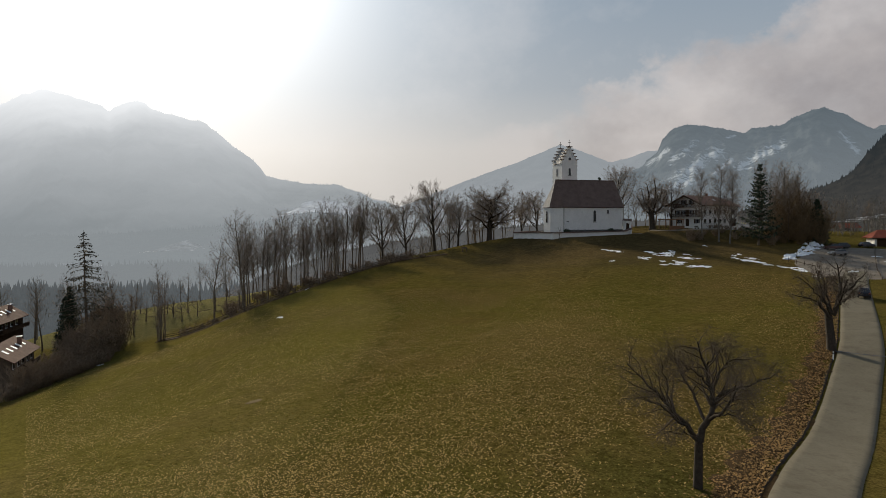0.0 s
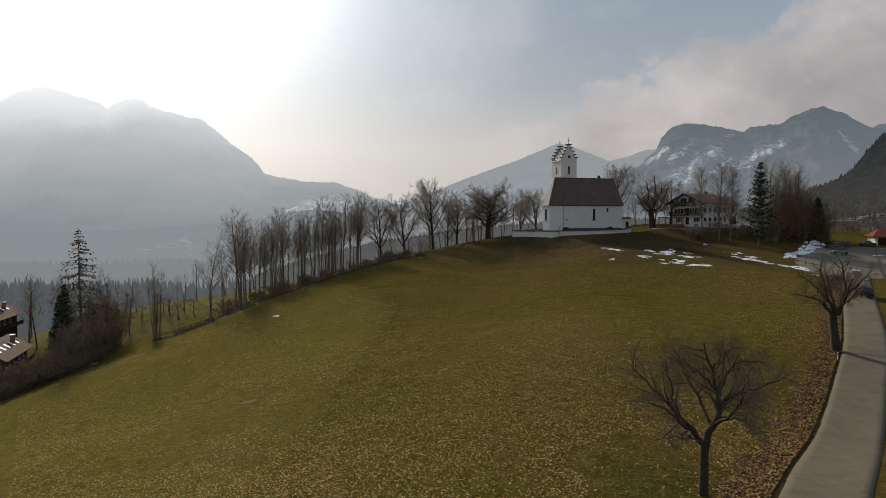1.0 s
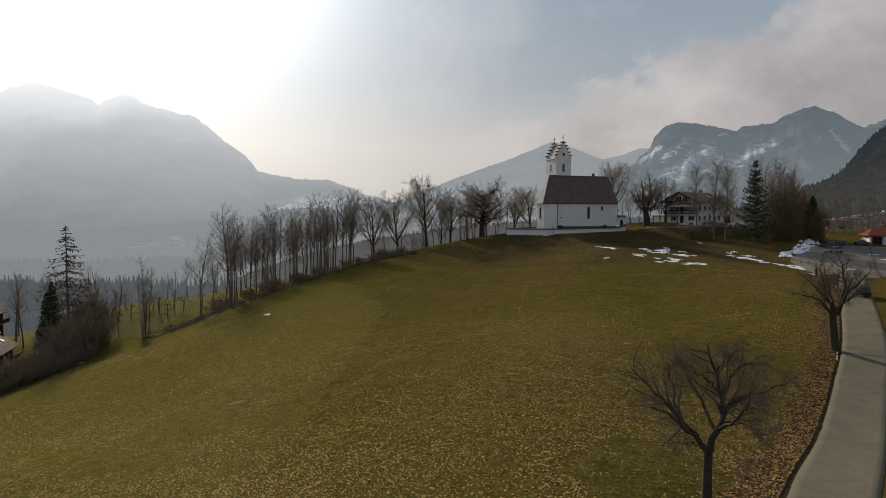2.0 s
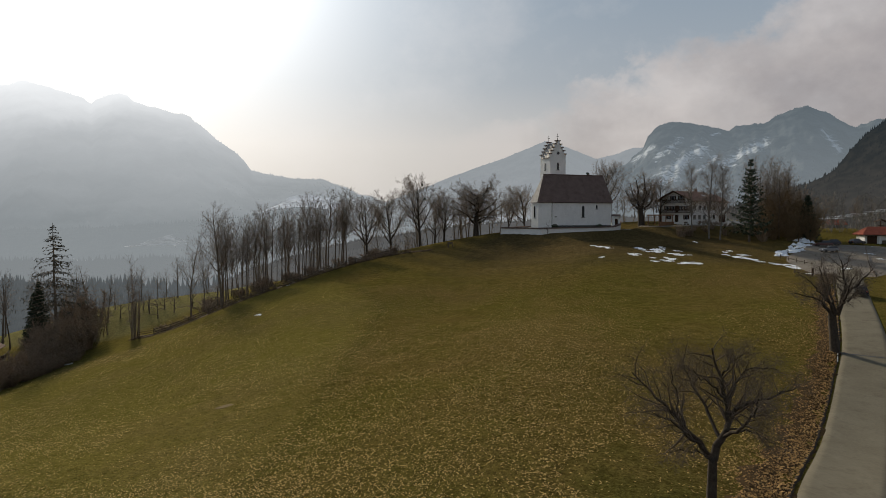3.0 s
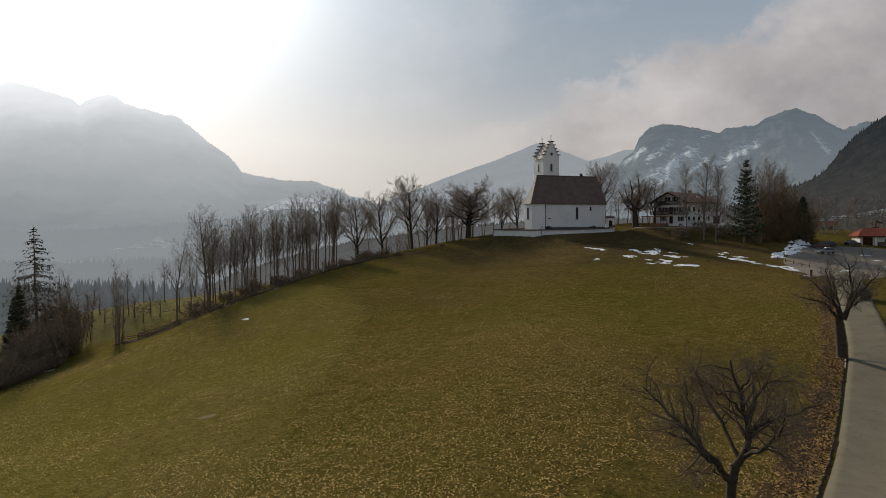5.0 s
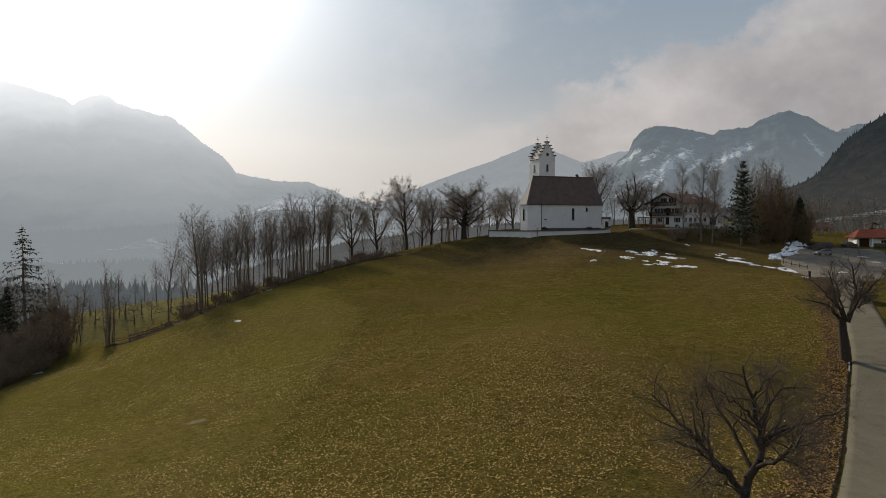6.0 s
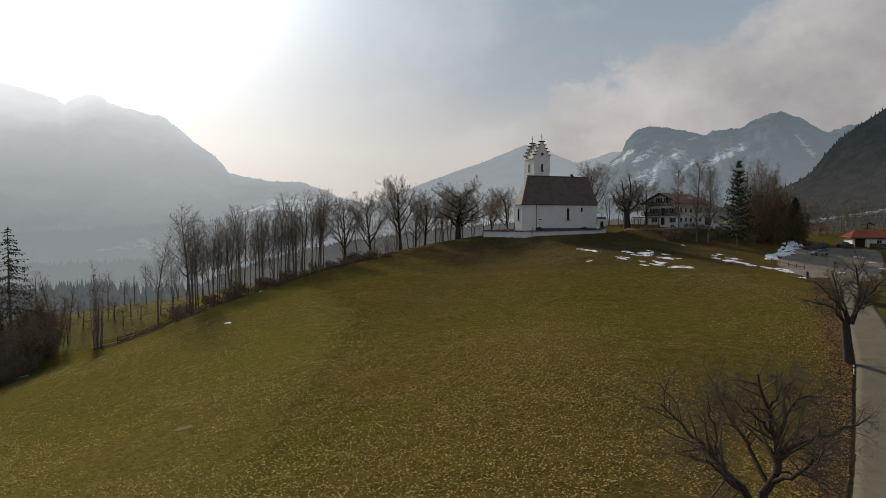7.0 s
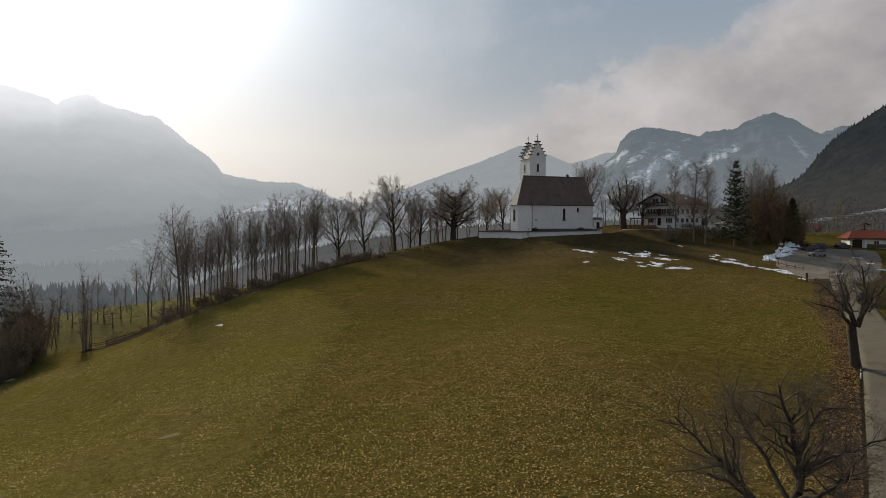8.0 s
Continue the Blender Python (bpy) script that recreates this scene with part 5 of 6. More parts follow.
for z, y0, y1 in ((2.75, -0.6, FW + 0.6), (5.75, 1.6, FW - 1.6)):
    b = part("balcony", boxes((-0.9, -0.004, y0, y1, z, z + 0.14)), DARK_WOOD, farm, "dark carved timber balcony")
    part("rail", boxes((-0.93, -0.81, y0, y1, z + 0.98, z + 1.08)), DARK_WOOD, b)
    for k in range(int((y1 - y0) / 0.28)):
        y = y0 + 0.05 + k * 0.28
        part("baluster", boxes((-0.89, -0.84, y, y + 0.11, z + 0.2, z + 0.98)), DARK_WOOD, b)
    for y in (y0 + 0.1, y1 - 0.1):
        part("post", boxes((-0.91, -0.77, y - 0.07, y + 0.07, z, z + 2.6)), DARK_WOOD, b)
    for k in range(4):
        y = y0 + (y1 - y0) * (k + 0.5) / 4
        part("flower_box", boxes((-1.17, -0.95, y - 0.5, y + 0.5, z + 0.75, z + 0.98), bevel=0.02), WOOD, b)
# wing at the back end
part("wing_wall", boxes((FL + 0.003, FL + 6.5, 1.0, FW - 1.0, -3.0, 6.1)), PLASTER, farm, "white wing with a garage opening")
for y0, y1, s in ((0.2, FW / 2, -1), (FW - 0.2, FW / 2, 1)):
    part("wing_roof", slab(((FL + 1.01, y0, 6.0), (FL + 7.3, y0, 6.0), (FL + 7.3, y1 + 0.01 * s, 8.8), (FL + 1.01, y1 + 0.01 * s, 8.8)), 0.15), BROWN_TILE, farm)
part("garage_door", boxes((FL + 2.2, FL + 5.4, 0.93, 0.997, -0.1, 2.2), bevel=0.02), DARK_WOOD, farm, "dark open garage front")
house_window(farm, Matrix.Translation((FL + 3.8, 1.0, 3.7)), 1.3, 1.3)

# terrace with a wooden pergola beside the farmhouse
RED_WOOD = surface("reddish_timber", (0.150, 0.080, 0.045), (0.300, 0.170, 0.100), 0.5, 0.85, 0.4)
pergola = thing("pergola", FARM @ Matrix.Translation((-7.0, 5.5, -0.6)), "reddish timber pergola on the farmhouse terrace", "pergola")
for x in (-3, 0, 3):
    for y in (-2, 2):
        part("post", boxes((x - 0.09, x + 0.09, y - 0.09, y + 0.09, -1.2, 2.5)), RED_WOOD, pergola)
for y in (-2, 2):
    part("beam", boxes((-3.4, 3.4, y - 0.08, y + 0.08, 2.5, 2.7)), RED_WOOD, pergola)
for k in range(9):
    x = -3.2 + 0.8 * k
    part("rafter", boxes((x - 0.05, x + 0.05, -2.5, 2.5, 2.7, 2.84)), RED_WOOD, pergola)
part("parapet", boxes((-3.3, 3.3, -2.35, -2.15, -1.2, 0.7), bevel=0.02), RED_WOOD, pergola, "low timber terrace wall")
bench = thing("garden_bench", FARM @ Matrix.Translation((-3.4, -1.0, -0.9)), "wooden garden bench in front of the farmhouse", "bench")
part("seat", boxes((-0.8, 0.8, -0.25, 0.25, 0.42, 0.48), bevel=0.01), WOOD, bench)
part("backrest", boxes((-0.8, 0.8, 0.22, 0.28, 0.55, 0.95), bevel=0.01), WOOD, bench)
for x in (-0.7, 0.7):
    part("leg", boxes((x - 0.05, x + 0.05, -0.25, 0.28, -0.6, 0.42)), WOOD, bench)

# path from the farmhouse to the church gate
path_line = along(((45.5, 192.5), (52.0, 184.5), (60.0, 182.0), (68.0, 181.5), (80.0, 184.0)), 1.0)
ribbon("path", path_line, -1.2, 1.2, 0.07, GRAVEL, "pale gravel path from the farmhouse to the church", "path", wobble=0.15, cols=4, thick=0.2)

# ---- car park ----
LOT = ((66.8, 117.5), (70.0, 136.0), (82.0, 154.0), (90.0, 166.0), (101.0, 169.0), (112.0, 166.0), (104.0, 150.0), (90.0, 130.0), (80.0, 117.0))


def draped(name, outline, lift, material, label, category, pace=2.0, seed=3):
    """A thin sheet with a ragged outline that follows the ground."""
    centre = Vector((sum(p[0] for p in outline) / len(outline), sum(p[1] for p in outline) / len(outline)))
    rng = random.Random(seed)
    edge = along(tuple(outline) + (outline[0],), pace)[:-1]
    verts, faces, rings = [], [], 8
    for r in range(rings + 1):
        for p in edge:
            q = centre.lerp(p, r / rings) + (Vector((rng.uniform(-0.25, 0.25), rng.uniform(-0.25, 0.25))) if r == rings else Vector((0, 0)))
            verts.append((q.x, q.y, height(q.x, q.y) + lift - (0.3 if r == rings else 0)))
    n = len(edge)
    for r in range(rings):
        for i in range(n):
            j = (i + 1) % n
            faces.append((r * n + i, r * n + j, (r + 1) * n + j, (r + 1) * n + i))
    ob = new(name, raw(name, verts, faces, material, True))
    return tagged(ob, label, category, kind="structure")


draped("car_park", LOT, 0.12, GRAVEL, "grey gravel car park with wet dark patches", "car park")


def snow_patch(x, y, rx, ry, turn, seed, tall=0.08, gaps=0.42, label="flat remnant of old snow on the grass", group="snow remnants"):
    """What is left of a snow cover: a few merged, ragged tongues lying on the ground."""
    rng = random.Random(seed)
    tongues = [(rng.uniform(-0.75, 0.75), rng.uniform(-0.7, 0.7), rng.uniform(0.28, 0.7), rng.uniform(0.14, 0.36), rng.uniform(-0.5, 0.5)) for _ in range(6)]
    tongues.append((0.0, 0.0, rng.uniform(0.6, 0.95), rng.uniform(0.25, 0.45), rng.uniform(-0.3, 0.3)))
    nx, ny = 54, 40
    verts, faces, keep = [], [], []
    co, si = math.cos(turn), math.sin(turn)
    for j in range(ny + 1):
        for i in range(nx + 1):
            u, v = 2.9 * i / nx - 1.45, 2.9 * j / ny - 1.45
            px, py = u * rx, v * ry
            wx, wy = x + px * co - py * si, y + px * si + py * co
            body = -1.0
            for a, b, ra, rb, tilt in tongues:
                p, q = u - a, v - b - tilt * (u - a)
                body = max(body, 1 - (p / ra) ** 2 - (q / rb) ** 2)
            body += 0.9 * noise.noise((wx * 0.9, wy * 0.9, seed)) + 0.8 * noise.noise((wx * 2.4, wy * 1.6, seed + 5.0)) + 0.5 * noise.noise((wx * 5.5, wy * 3.0, seed + 7.0)) - gaps
            hump = tall * min(max(body, 0.0), 1.0) ** 0.5 * (0.75 + 0.7 * noise.noise((wx * 0.8, wy * 0.8, seed + 9.0))) if body > 0 else -0.06
            keep.append(body > 0)
            verts.append((wx - x, wy - y, height(wx, wy) - height(x, y) + hump))
    for j in range(ny):
        for i in range(nx):
            a = j * (nx + 1) + i
            four = (a, a + 1, a + nx + 2, a + nx + 1)
            if any(keep[q] for q in four):
                faces.append(four)
    ob = new("snow_patch", raw("snow_patch", verts, faces, SNOW, True))
    ob.location = (x, y, height(x, y))
    return tagged(ob, label, "snow", group)


k = 0
for x, y, rx, ry, turn in ((34.6, 152.5, 1.5, 1.1, 0.2), (30.3, 136.0, 0.9, 0.5, 0.0), (32.5, 156, 0.7, 0.3, 0), (38.9, 139.5, 1.4, 1.2, 0.1), (45.6, 147.0, 2.6, 1.6, -0.5), (42.6, 149.0, 1.2, 1.4, 0.3), (48.5, 141.0, 1.6, 1.2, 0.5),
                             (45.0, 133.0, 2.0, 1.0, -0.1), (46.7, 127.0, 2.6, 0.9, 0.05), (43.0, 129.5, 1.6, 0.9, 0.1), (49.0, 127.5, 1.4, 0.8, 0.0), (48.0, 151.0, 0.8, 0.7, 0), (41.5, 134.5, 0.8, 0.5, 0), (40.5, 129.0, 1.0, 0.4, 0.0), (50.5, 146, 0.8, 0.6, 0),
                             (62.7, 138.5, 2.6, 1.0, -0.6), (60.0, 141.5, 0.9, 0.6, 0), (64.6, 134.5, 1.3, 0.6, -0.3), (64.0, 141.5, 1.3, 0.8, 0.2), (66.0, 132.0, 0.7, 0.4, 0), (61.5, 145.0, 0.8, 0.5, 0), (63.0, 147.0, 0.7, 0.5, 0),
                             (67.0, 130.5, 2.0, 0.9, -0.5), (69.0, 127.5, 2.4, 1.1, -0.6), (67.5, 119.0, 1.0, 0.5, -0.3), (59.6, 160.5, 0.6, 0.5, 0.0), (-39.5, 112.0, 0.7, 0.4, 0.2), (-81.0, 118.0, 1.0, 0.6, 0.3), (-42.5, 143.0, 0.8, 0.4, 0.5)):
    k += 1
    snow_patch(x, y, rx * 1.0, ry * 2.7, turn, k)
for x, y, rx, ry, turn, tall in ((73.2, 143.5, 2.6, 2.2, 0.5, 1.0), (76.5, 148.5, 3.2, 2.2, 0.6, 1.2), (80.5, 152.5, 3.4, 2.6, 0.7, 1.3), (86.5, 160.0, 3.6, 2.4, 0.7, 1.6), (91.5, 168.5, 2.6, 2.4, 0.6, 2.2), (93.0, 172.0, 1.6, 1.2, 0.3, 2.2), (84.0, 157.0, 2.4, 1.6, 0.8, 0.7),
                                (79.0, 126.5, 1.6, 1.1, 0.1, 0.7), (98.0, 150.5, 2.0, 0.8, 0.1, 0.6), (96.0, 143.0, 1.5, 0.9, 0.1, 0.7), (93.0, 134.0, 1.5, 0.9, 0.2, 0.6), (107.5, 163.5, 1.6, 0.7, 0.0, 0.4)):
    k += 1
    snow_patch(x, y, rx * 1.2, ry * 1.15, turn, k, tall * 0.5, 0.55, "dirty heap of cleared snow at the car park", "snow heaps")


def car(m, paint, label, seed):
    """A small parked car, its nose towards +x."""
    ob = thing("car", m, label, "car", "parked cars")
    bm = bmesh.new()
    prof = ((-2.05, 0.35), (-2.1, 0.75), (-1.95, 0.98), (-1.2, 1.02), (0.75, 1.0), (1.75, 0.86), (2.08, 0.65), (2.08, 0.35))
    L = [[bm.verts.new((x, s * (0.84 if z < 0.9 else 0.78), z)) for x, z in prof] for s in (-1, 1)]
    bm.faces.new(L[0])
    bm.faces.new(L[1][::-1])
    for i in range(len(prof)):
        j = (i + 1) % len(prof)
        bm.faces.new((L[0][i], L[1][i], L[1][j], L[0][j]))
    bmesh.ops.bevel(bm, geom=list(bm.edges), offset=0.05, segments=2, affect="EDGES")
    b = part("body", bm, paint, ob)
    bm = bmesh.new()
    prof = ((-1.85, 0.98), (-1.45, 1.44), (-0.9, 1.5), (0.15, 1.48), (0.95, 0.98))
    L = [[bm.verts.new((x, s * (0.77 if z < 1.1 else 0.6), z)) for x, z in prof] for s in (-1, 1)]
    bm.faces.new(L[0])
    bm.faces.new(L[1][::-1])
    for i in range(len(prof)):
        j = (i + 1) % len(prof)
        bm.faces.new((L[0][i], L[1][i], L[1][j], L[0][j]))
    bmesh.ops.bevel(bm, geom=list(bm.edges), offset=0.04, segments=1, affect="EDGES")
    part("cabin_glass", bm, GLASS, ob, "dark car windows")
    part("roof_panel", boxes((-1.4, 0.12, -0.6, 0.6, 1.47, 1.53), bevel=0.02), paint, ob)
    for x in (-1.3, 1.3):
        for s in (-1, 1):
            bm = bmesh.new()
            bmesh.ops.create_cone(bm, cap_ends=True, segments=16, radius1=0.32, radius2=0.32, depth=0.2, matrix=Matrix.Translation((x, s * 0.78, 0.32)) @ Matrix.Rotation(radians(90), 4, "X"))
            wh = part("wheel", bm, BLACK, ob)
            bm = bmesh.new()
            bmesh.ops.create_cone(bm, cap_ends=True, segments=12, radius1=0.19, radius2=0.19, depth=0.215, matrix=Matrix.Translation((x, s * 0.78, 0.32)) @ Matrix.Rotation(radians(90), 4, "X"))
            part("rim", bm, IRON, wh)
    for s in (-1, 1):
        part("headlight", boxes((2.0, 2.12, s * 0.62 - 0.16, s * 0.62 + 0.16, 0.62, 0.76), bevel=0.03), WHITE_PAINT, ob)
        part("tail_light", boxes((-2.12, -2.04, s * 0.66 - 0.12, s * 0.66 + 0.12, 0.7, 0.9), bevel=0.02), RED_TILE, ob)
    return ob


DARK_PAINT = surface("dark_blue_paint", (0.012, 0.015, 0.024), (0.018, 0.022, 0.034), 1.0, 0.25, 0.0)
SILVER_PAINT = surface("silver_paint", (0.14, 0.15, 0.16), (0.19, 0.20, 0.21), 1.0, 0.3, 0.0, metal=0.3)
RED_PAINT = surface("dark_red_paint", (0.05, 0.012, 0.012), (0.07, 0.018, 0.016), 1.0, 0.3, 0.0)


def park(x, y, deg):
    return Matrix.Translation((x, y, height(x, y) + 0.13)) @ Matrix.Rotation(radians(deg), 4, "Z")


car(park(105.2, 168.0, 15), DARK_PAINT, "dark blue car parked beside the garage", 1)
car(park(88.3, 150.5, 185), SILVER_PAINT, "silver car parked beside the heaped snow", 2)
car(park(92.2, 160.5, 170), RED_PAINT, "dark red car parked behind the silver one", 3)
car(park(96.0, 163.5, 178), DARK_PAINT, "dark car in the row by the snow heap", 4)

LX, LY = 61.3, 92.5
lane_car = car(park(0, 0, 0), DARK_PAINT, "dark car standing on the lane", 5)
lane_car.matrix_world = Matrix.Translation((LX, LY, max(height(LX, LY), height(LX - 1, LY + 1) - 0.3) + 0.17)) @ Matrix.Rotation(radians(61), 4, "Z")

# garage with a red roof
GAR = Matrix.Translation((109.3, 171.5, 12.9)) @ Matrix.Rotation(radians(-12), 4, "Z")
garage = thing("garage", GAR, "small white garage with a red tile roof", "garage")
part("wall", boxes((0, 9.5, 0, 6, -1.5, 2.75)), PLASTER, garage)
part("roof", slab(((-0.9, -1.0, 2.55), (10.4, -1.0, 2.55), (8.6, 3, 4.7), (1.6, 3, 4.7)), 0.16), RED_TILE, garage)
part("roof", slab(((-0.9, 7.0, 2.55), (10.4, 7.0, 2.55), (8.6, 3.01, 4.7), (1.6, 3.01, 4.7)), 0.16), RED_TILE, garage)
part("roof_hip", slab(((-0.91, -1.0, 2.54), (-0.91, 7.0, 2.54), (1.58, 3, 4.69)), 0.16), RED_TILE, garage)
part("roof_hip", slab(((10.41, -1.0, 2.54), (10.41, 7.0, 2.54), (8.62, 3, 4.69)), 0.16), RED_TILE, garage)
part("fascia", boxes((-0.9, 10.4, -1.06, -1.003, 2.3, 2.56)), DARK_WOOD, garage)
part("garage_door", boxes((0.6, 3.0, -0.06, -0.004, 0.0, 2.2), bevel=0.02), DARK_WOOD, garage, "dark timber garage door")
for kk in range(5):
    part("door_board", boxes((0.64 + kk * 0.47, 1.06 + kk * 0.47, -0.09, -0.062, 0.05, 2.15)), DARK_WOOD, garage)
part("post", boxes((3.25, 3.65, -0.9, -0.5, -1.0, 2.5), bevel=0.02), PLASTER, garage, "white roof post")
house_window(garage, Matrix.Translation((6.4, 0, 1.0)), 1.1, 0.9)
part("lean_to", boxes((4.2, 9.4, -0.35, -0.004, 0.0, 1.0), bevel=0.02), WOOD, garage, "stacked firewood along the wall")

# low kerb rail along the car park and a broken rail barrier at its corner


def rail_fence(name, pts, label, posts=3.0, tall=1.1, rails=3, seed=1, mat_=None):
    """Posts with rails between them, along a line on the ground."""
    rng = random.Random(seed)
    ob = thing(name, Matrix(), label, "fence")
    line_ = along(pts, posts)
    prev = None
    for p in line_:
        z = height(p.x, p.y)
        lean = (rng.uniform(-0.06, 0.06), rng.uniform(-0.06, 0.06))
        seg = [(Vector((p.x, p.y, z - 0.4)), Vector((p.x + lean[0], p.y + lean[1], z + tall + rng.uniform(-0.08, 0.1))), 0.085, 0.075)]
        o = new("post", tubes("post", seg, 6, mat_ or WOOD))
        o.parent = ob
        if prev is not None:
            for r in range(rails):
                f = tall * (r + 0.7) / (rails + 0.2)
                a = Vector((prev.x, prev.y, height(prev.x, prev.y) + f + rng.uniform(-0.07, 0.07)))
                b = Vector((p.x, p.y, z + f + rng.uniform(-0.07, 0.07)))
                o = new("rail", tubes("rail", [(a, b, 0.07, 0.06)], 5, mat_ or WOOD))
                o.parent = ob
        prev = p
    return ob


rail_fence("meadow_fence", ((-75.5, 135.2), (-67.0, 133.6), (-58.5, 134.4), (-50.0, 138.0), (-42.3, 144.3), (-31.0, 155.3), (-19.5, 165.5)), "weathered wooden rail fence along the meadow's edge", 3.0, 1.5, 3, 5)
rail_fence("corner_barrier", ((64.6, 119.5), (65.6, 112.0), (68.0, 107.5)), "low broken wooden rail barrier at the lane", 2.6, 0.9, 2, 6)
rail_fence("car_park_rail", ((103.0, 160.5), (94.0, 145.0), (85.0, 129.0), (79.0, 117.5)), "low rail along the edge of the car park", 4.0, 0.6, 1, 7)
rail_fence("slope_handrail", ((71.0, 138.5), (72.0, 133.5), (73.5, 130.0)), "short handrail on the bank", 2.0, 1.0, 1, 8)

# bank of leaves and cut brush along the fence
bank = along(((-77.0, 135.8), (-67.0, 134.4), (-58.0, 135.4), (-49.5, 139.0), (-41.7, 145.3), (-30.5, 156.3), (-19.0, 166.5), (-10.0, 175.0)), 1.0)
ribbon("leaf_bank", bank, -1.5, 1.5, 0.16, LITTER, "dark bank of dead leaves along the fence", "bank", wobble=0.4, cols=4, thick=0.2, seed=8)

# ---- houses in the west ----


def chalet(m, long, wide, eave, top, label, roof_mat, wall_mat, skylights=5):
    ob = thing("house", m, label, "house", "houses below the meadow")
    part("wall", boxes((0, long, 0, wide, -6, eave)), wall_mat, ob)
    sl = (top - eave) / (wide / 2)
    for y0, s in ((-1.0, -1), (wide + 1.0, 1)):
        z0 = eave - sl + 0.12
        r = part("roof", slab(((-1.1, y0, z0), (long + 1.1, y0, z0), (long + 1.1, wide / 2 + 0.01 * s, top + 0.12), (-1.1, wide / 2 + 0.01 * s, top + 0.12)), 0.18), roof_mat, ob)
        if s < 0:
            for q in range(skylights):
                x = 2.0 + q * (long - 4.0) / 4
                ya, yb = 0.9, 2.0
                part("skylight", slab(((x, ya, eave + sl * ya + 0.2), (x + 0.7, ya, eave + sl * ya + 0.2), (x + 0.7, yb, eave + sl * yb + 0.2), (x, yb, eave + sl * yb + 0.2)), 0.08), WHITE_PAINT, r, "bright skylight")
    bm = bmesh.new()
    tri_ = [[bm.verts.new((x, y, z)) for y, z in ((0, eave), (wide, eave), (wide / 2, top))] for x in (0.0, long)]
    bm.faces.new(tri_[0])
    bm.faces.new(tri_[1][::-1])
    for i in range(3):
        j = (i + 1) % 3
        bm.faces.new((tri_[0][i], tri_[1][i], tri_[1][j], tri_[0][j]))
    part("gable", bm, wall_mat, ob)
    ch = part("chimney", boxes((long * 0.8, long * 0.8 + 0.7, wide * 0.2, wide * 0.2 + 0.7, eave, top + 0.35), bevel=0.04), BROWN_TILE, ob)
    part("chimney_cap", boxes((long * 0.8 - 0.12, long * 0.8 + 0.82, wide * 0.2 - 0.12, wide * 0.2 + 0.82, top + 0.353, top + 0.5), bevel=0.03), WHITE_PAINT, ch)
    for x in np.arange(1.6, long - 1, 2.6):
        house_window(ob, Matrix.Translation((float(x), 0, eave - 2.0)), 1.1, 1.2)
    for y in (wide * 0.3, wide * 0.7):
        house_window(ob, Matrix.Translation((long, y, eave - 2.0)) @ Matrix.Rotation(radians(90), 4, "Z"), 1.1, 1.2)
    b = part("balcony", boxes((-0.4, long + 0.4, -1.2, -0.004, eave - 2.9, eave - 2.75)), DARK_WOOD, ob, "dark timber balcony")
    part("rail", boxes((-0.4, long + 0.4, -1.22, -1.12, eave - 2.0, eave - 1.9)), DARK_WOOD, b)
    part("panel", boxes((-0.4, long + 0.4, -1.2, -1.15, eave - 2.7, eave - 2.05)), DARK_WOOD, b)
    return ob


chalet(Matrix.Translation((-84.6, 97.3, -10.5)) @ Matrix.Rotation(radians(111.4), 4, "Z"), 14.0, 7.0, 6.46, 8.5, "house below the meadow with weathered red-brown tiles and bright skylights", OLD_TILE, WOOD)
chalet(Matrix.Translation((-101.3, 115.4, -8.0)) @ Matrix.Rotation(radians(106.5), 4, "Z"), 13.0, 6.4, 8.0, 10.0, "dark timber chalet with a weathered tile roof among trees", OLD_TILE, DARK_WOOD)

# ---- roadside ----


def marker_post(x, y):
    ob = thing("marker_post", Matrix.Translation((x, y, height(x, y))), "white roadside marker post with a black band", "marker post", "marker posts")
    part("shaft", boxes((-0.05, 0.05, -0.045, 0.045, -0.2, 0.92), bevel=0.02), WHITE_PAINT, ob)
    part("band", boxes((-0.054, 0.054, -0.049, 0.049, 0.62, 0.8), bevel=0.02), BLACK, ob)
    return ob


marker_post(38.5, 58.3)
marker_post(45.2, 59.8)
# the roadside tree's shadow on the lane, laid down as a dark strip
drain = new("lane_shadow_strip", raw("lane_shadow_strip", [], [], IRON))
bm = bmesh.new()
a, b = Vector((39.9, 60.6)), Vector((44.8, 58.2))
d = (b - a).normalized()
o = Vector((-d.y, d.x)) * 0.13
for i in range(8):
    p, q = a.lerp(b, i / 8), a.lerp(b, (i + 1) / 8)
    f = [bm.verts.new((v.x, v.y, max(height(v.x, v.y), height(42.3, 59.5) - 0.3) + 0.172)) for v in (p - o, q - o, q + o, p + o)]
    bm.faces.new(f)
bm.to_mesh(drain.data)
bm.free()
tagged(drain, "dark strip across the lane painted for the roadside tree's shadow", "drain", kind="structure")

# young trees on stakes in the far field, and what lies beyond
pole_tree = shrub("young_tree", 371, 9, 1.0, 2, "thin young leafless tree in the far field", PALE_BARK, "tree", 0.95, 10)
plant(pole_tree, 134.0, 232.0, 0, 1.0)
rng = random.Random(9)
for k in range(84):
    x, y = 128 + rng.uniform(0, 60), rng.uniform(222, 285)
    again(pole_tree, x, y, rng.uniform(0, 6), rng.uniform(0.7, 1.15))
for k in range(70):
    again(pole_tree, 104 + rng.uniform(0, 62), rng.uniform(196, 222), rng.uniform(0, 6), rng.uniform(0.85, 1.45), rng.uniform(0.8, 1.1))
chalet(Matrix.Translation((170.0, 300.0, 15.0)) @ Matrix.Rotation(radians(5), 4, "Z"), 8.0, 5, 2.2, 3.9, "far house with a red roof beyond the field", RED_TILE, WOOD, 0)
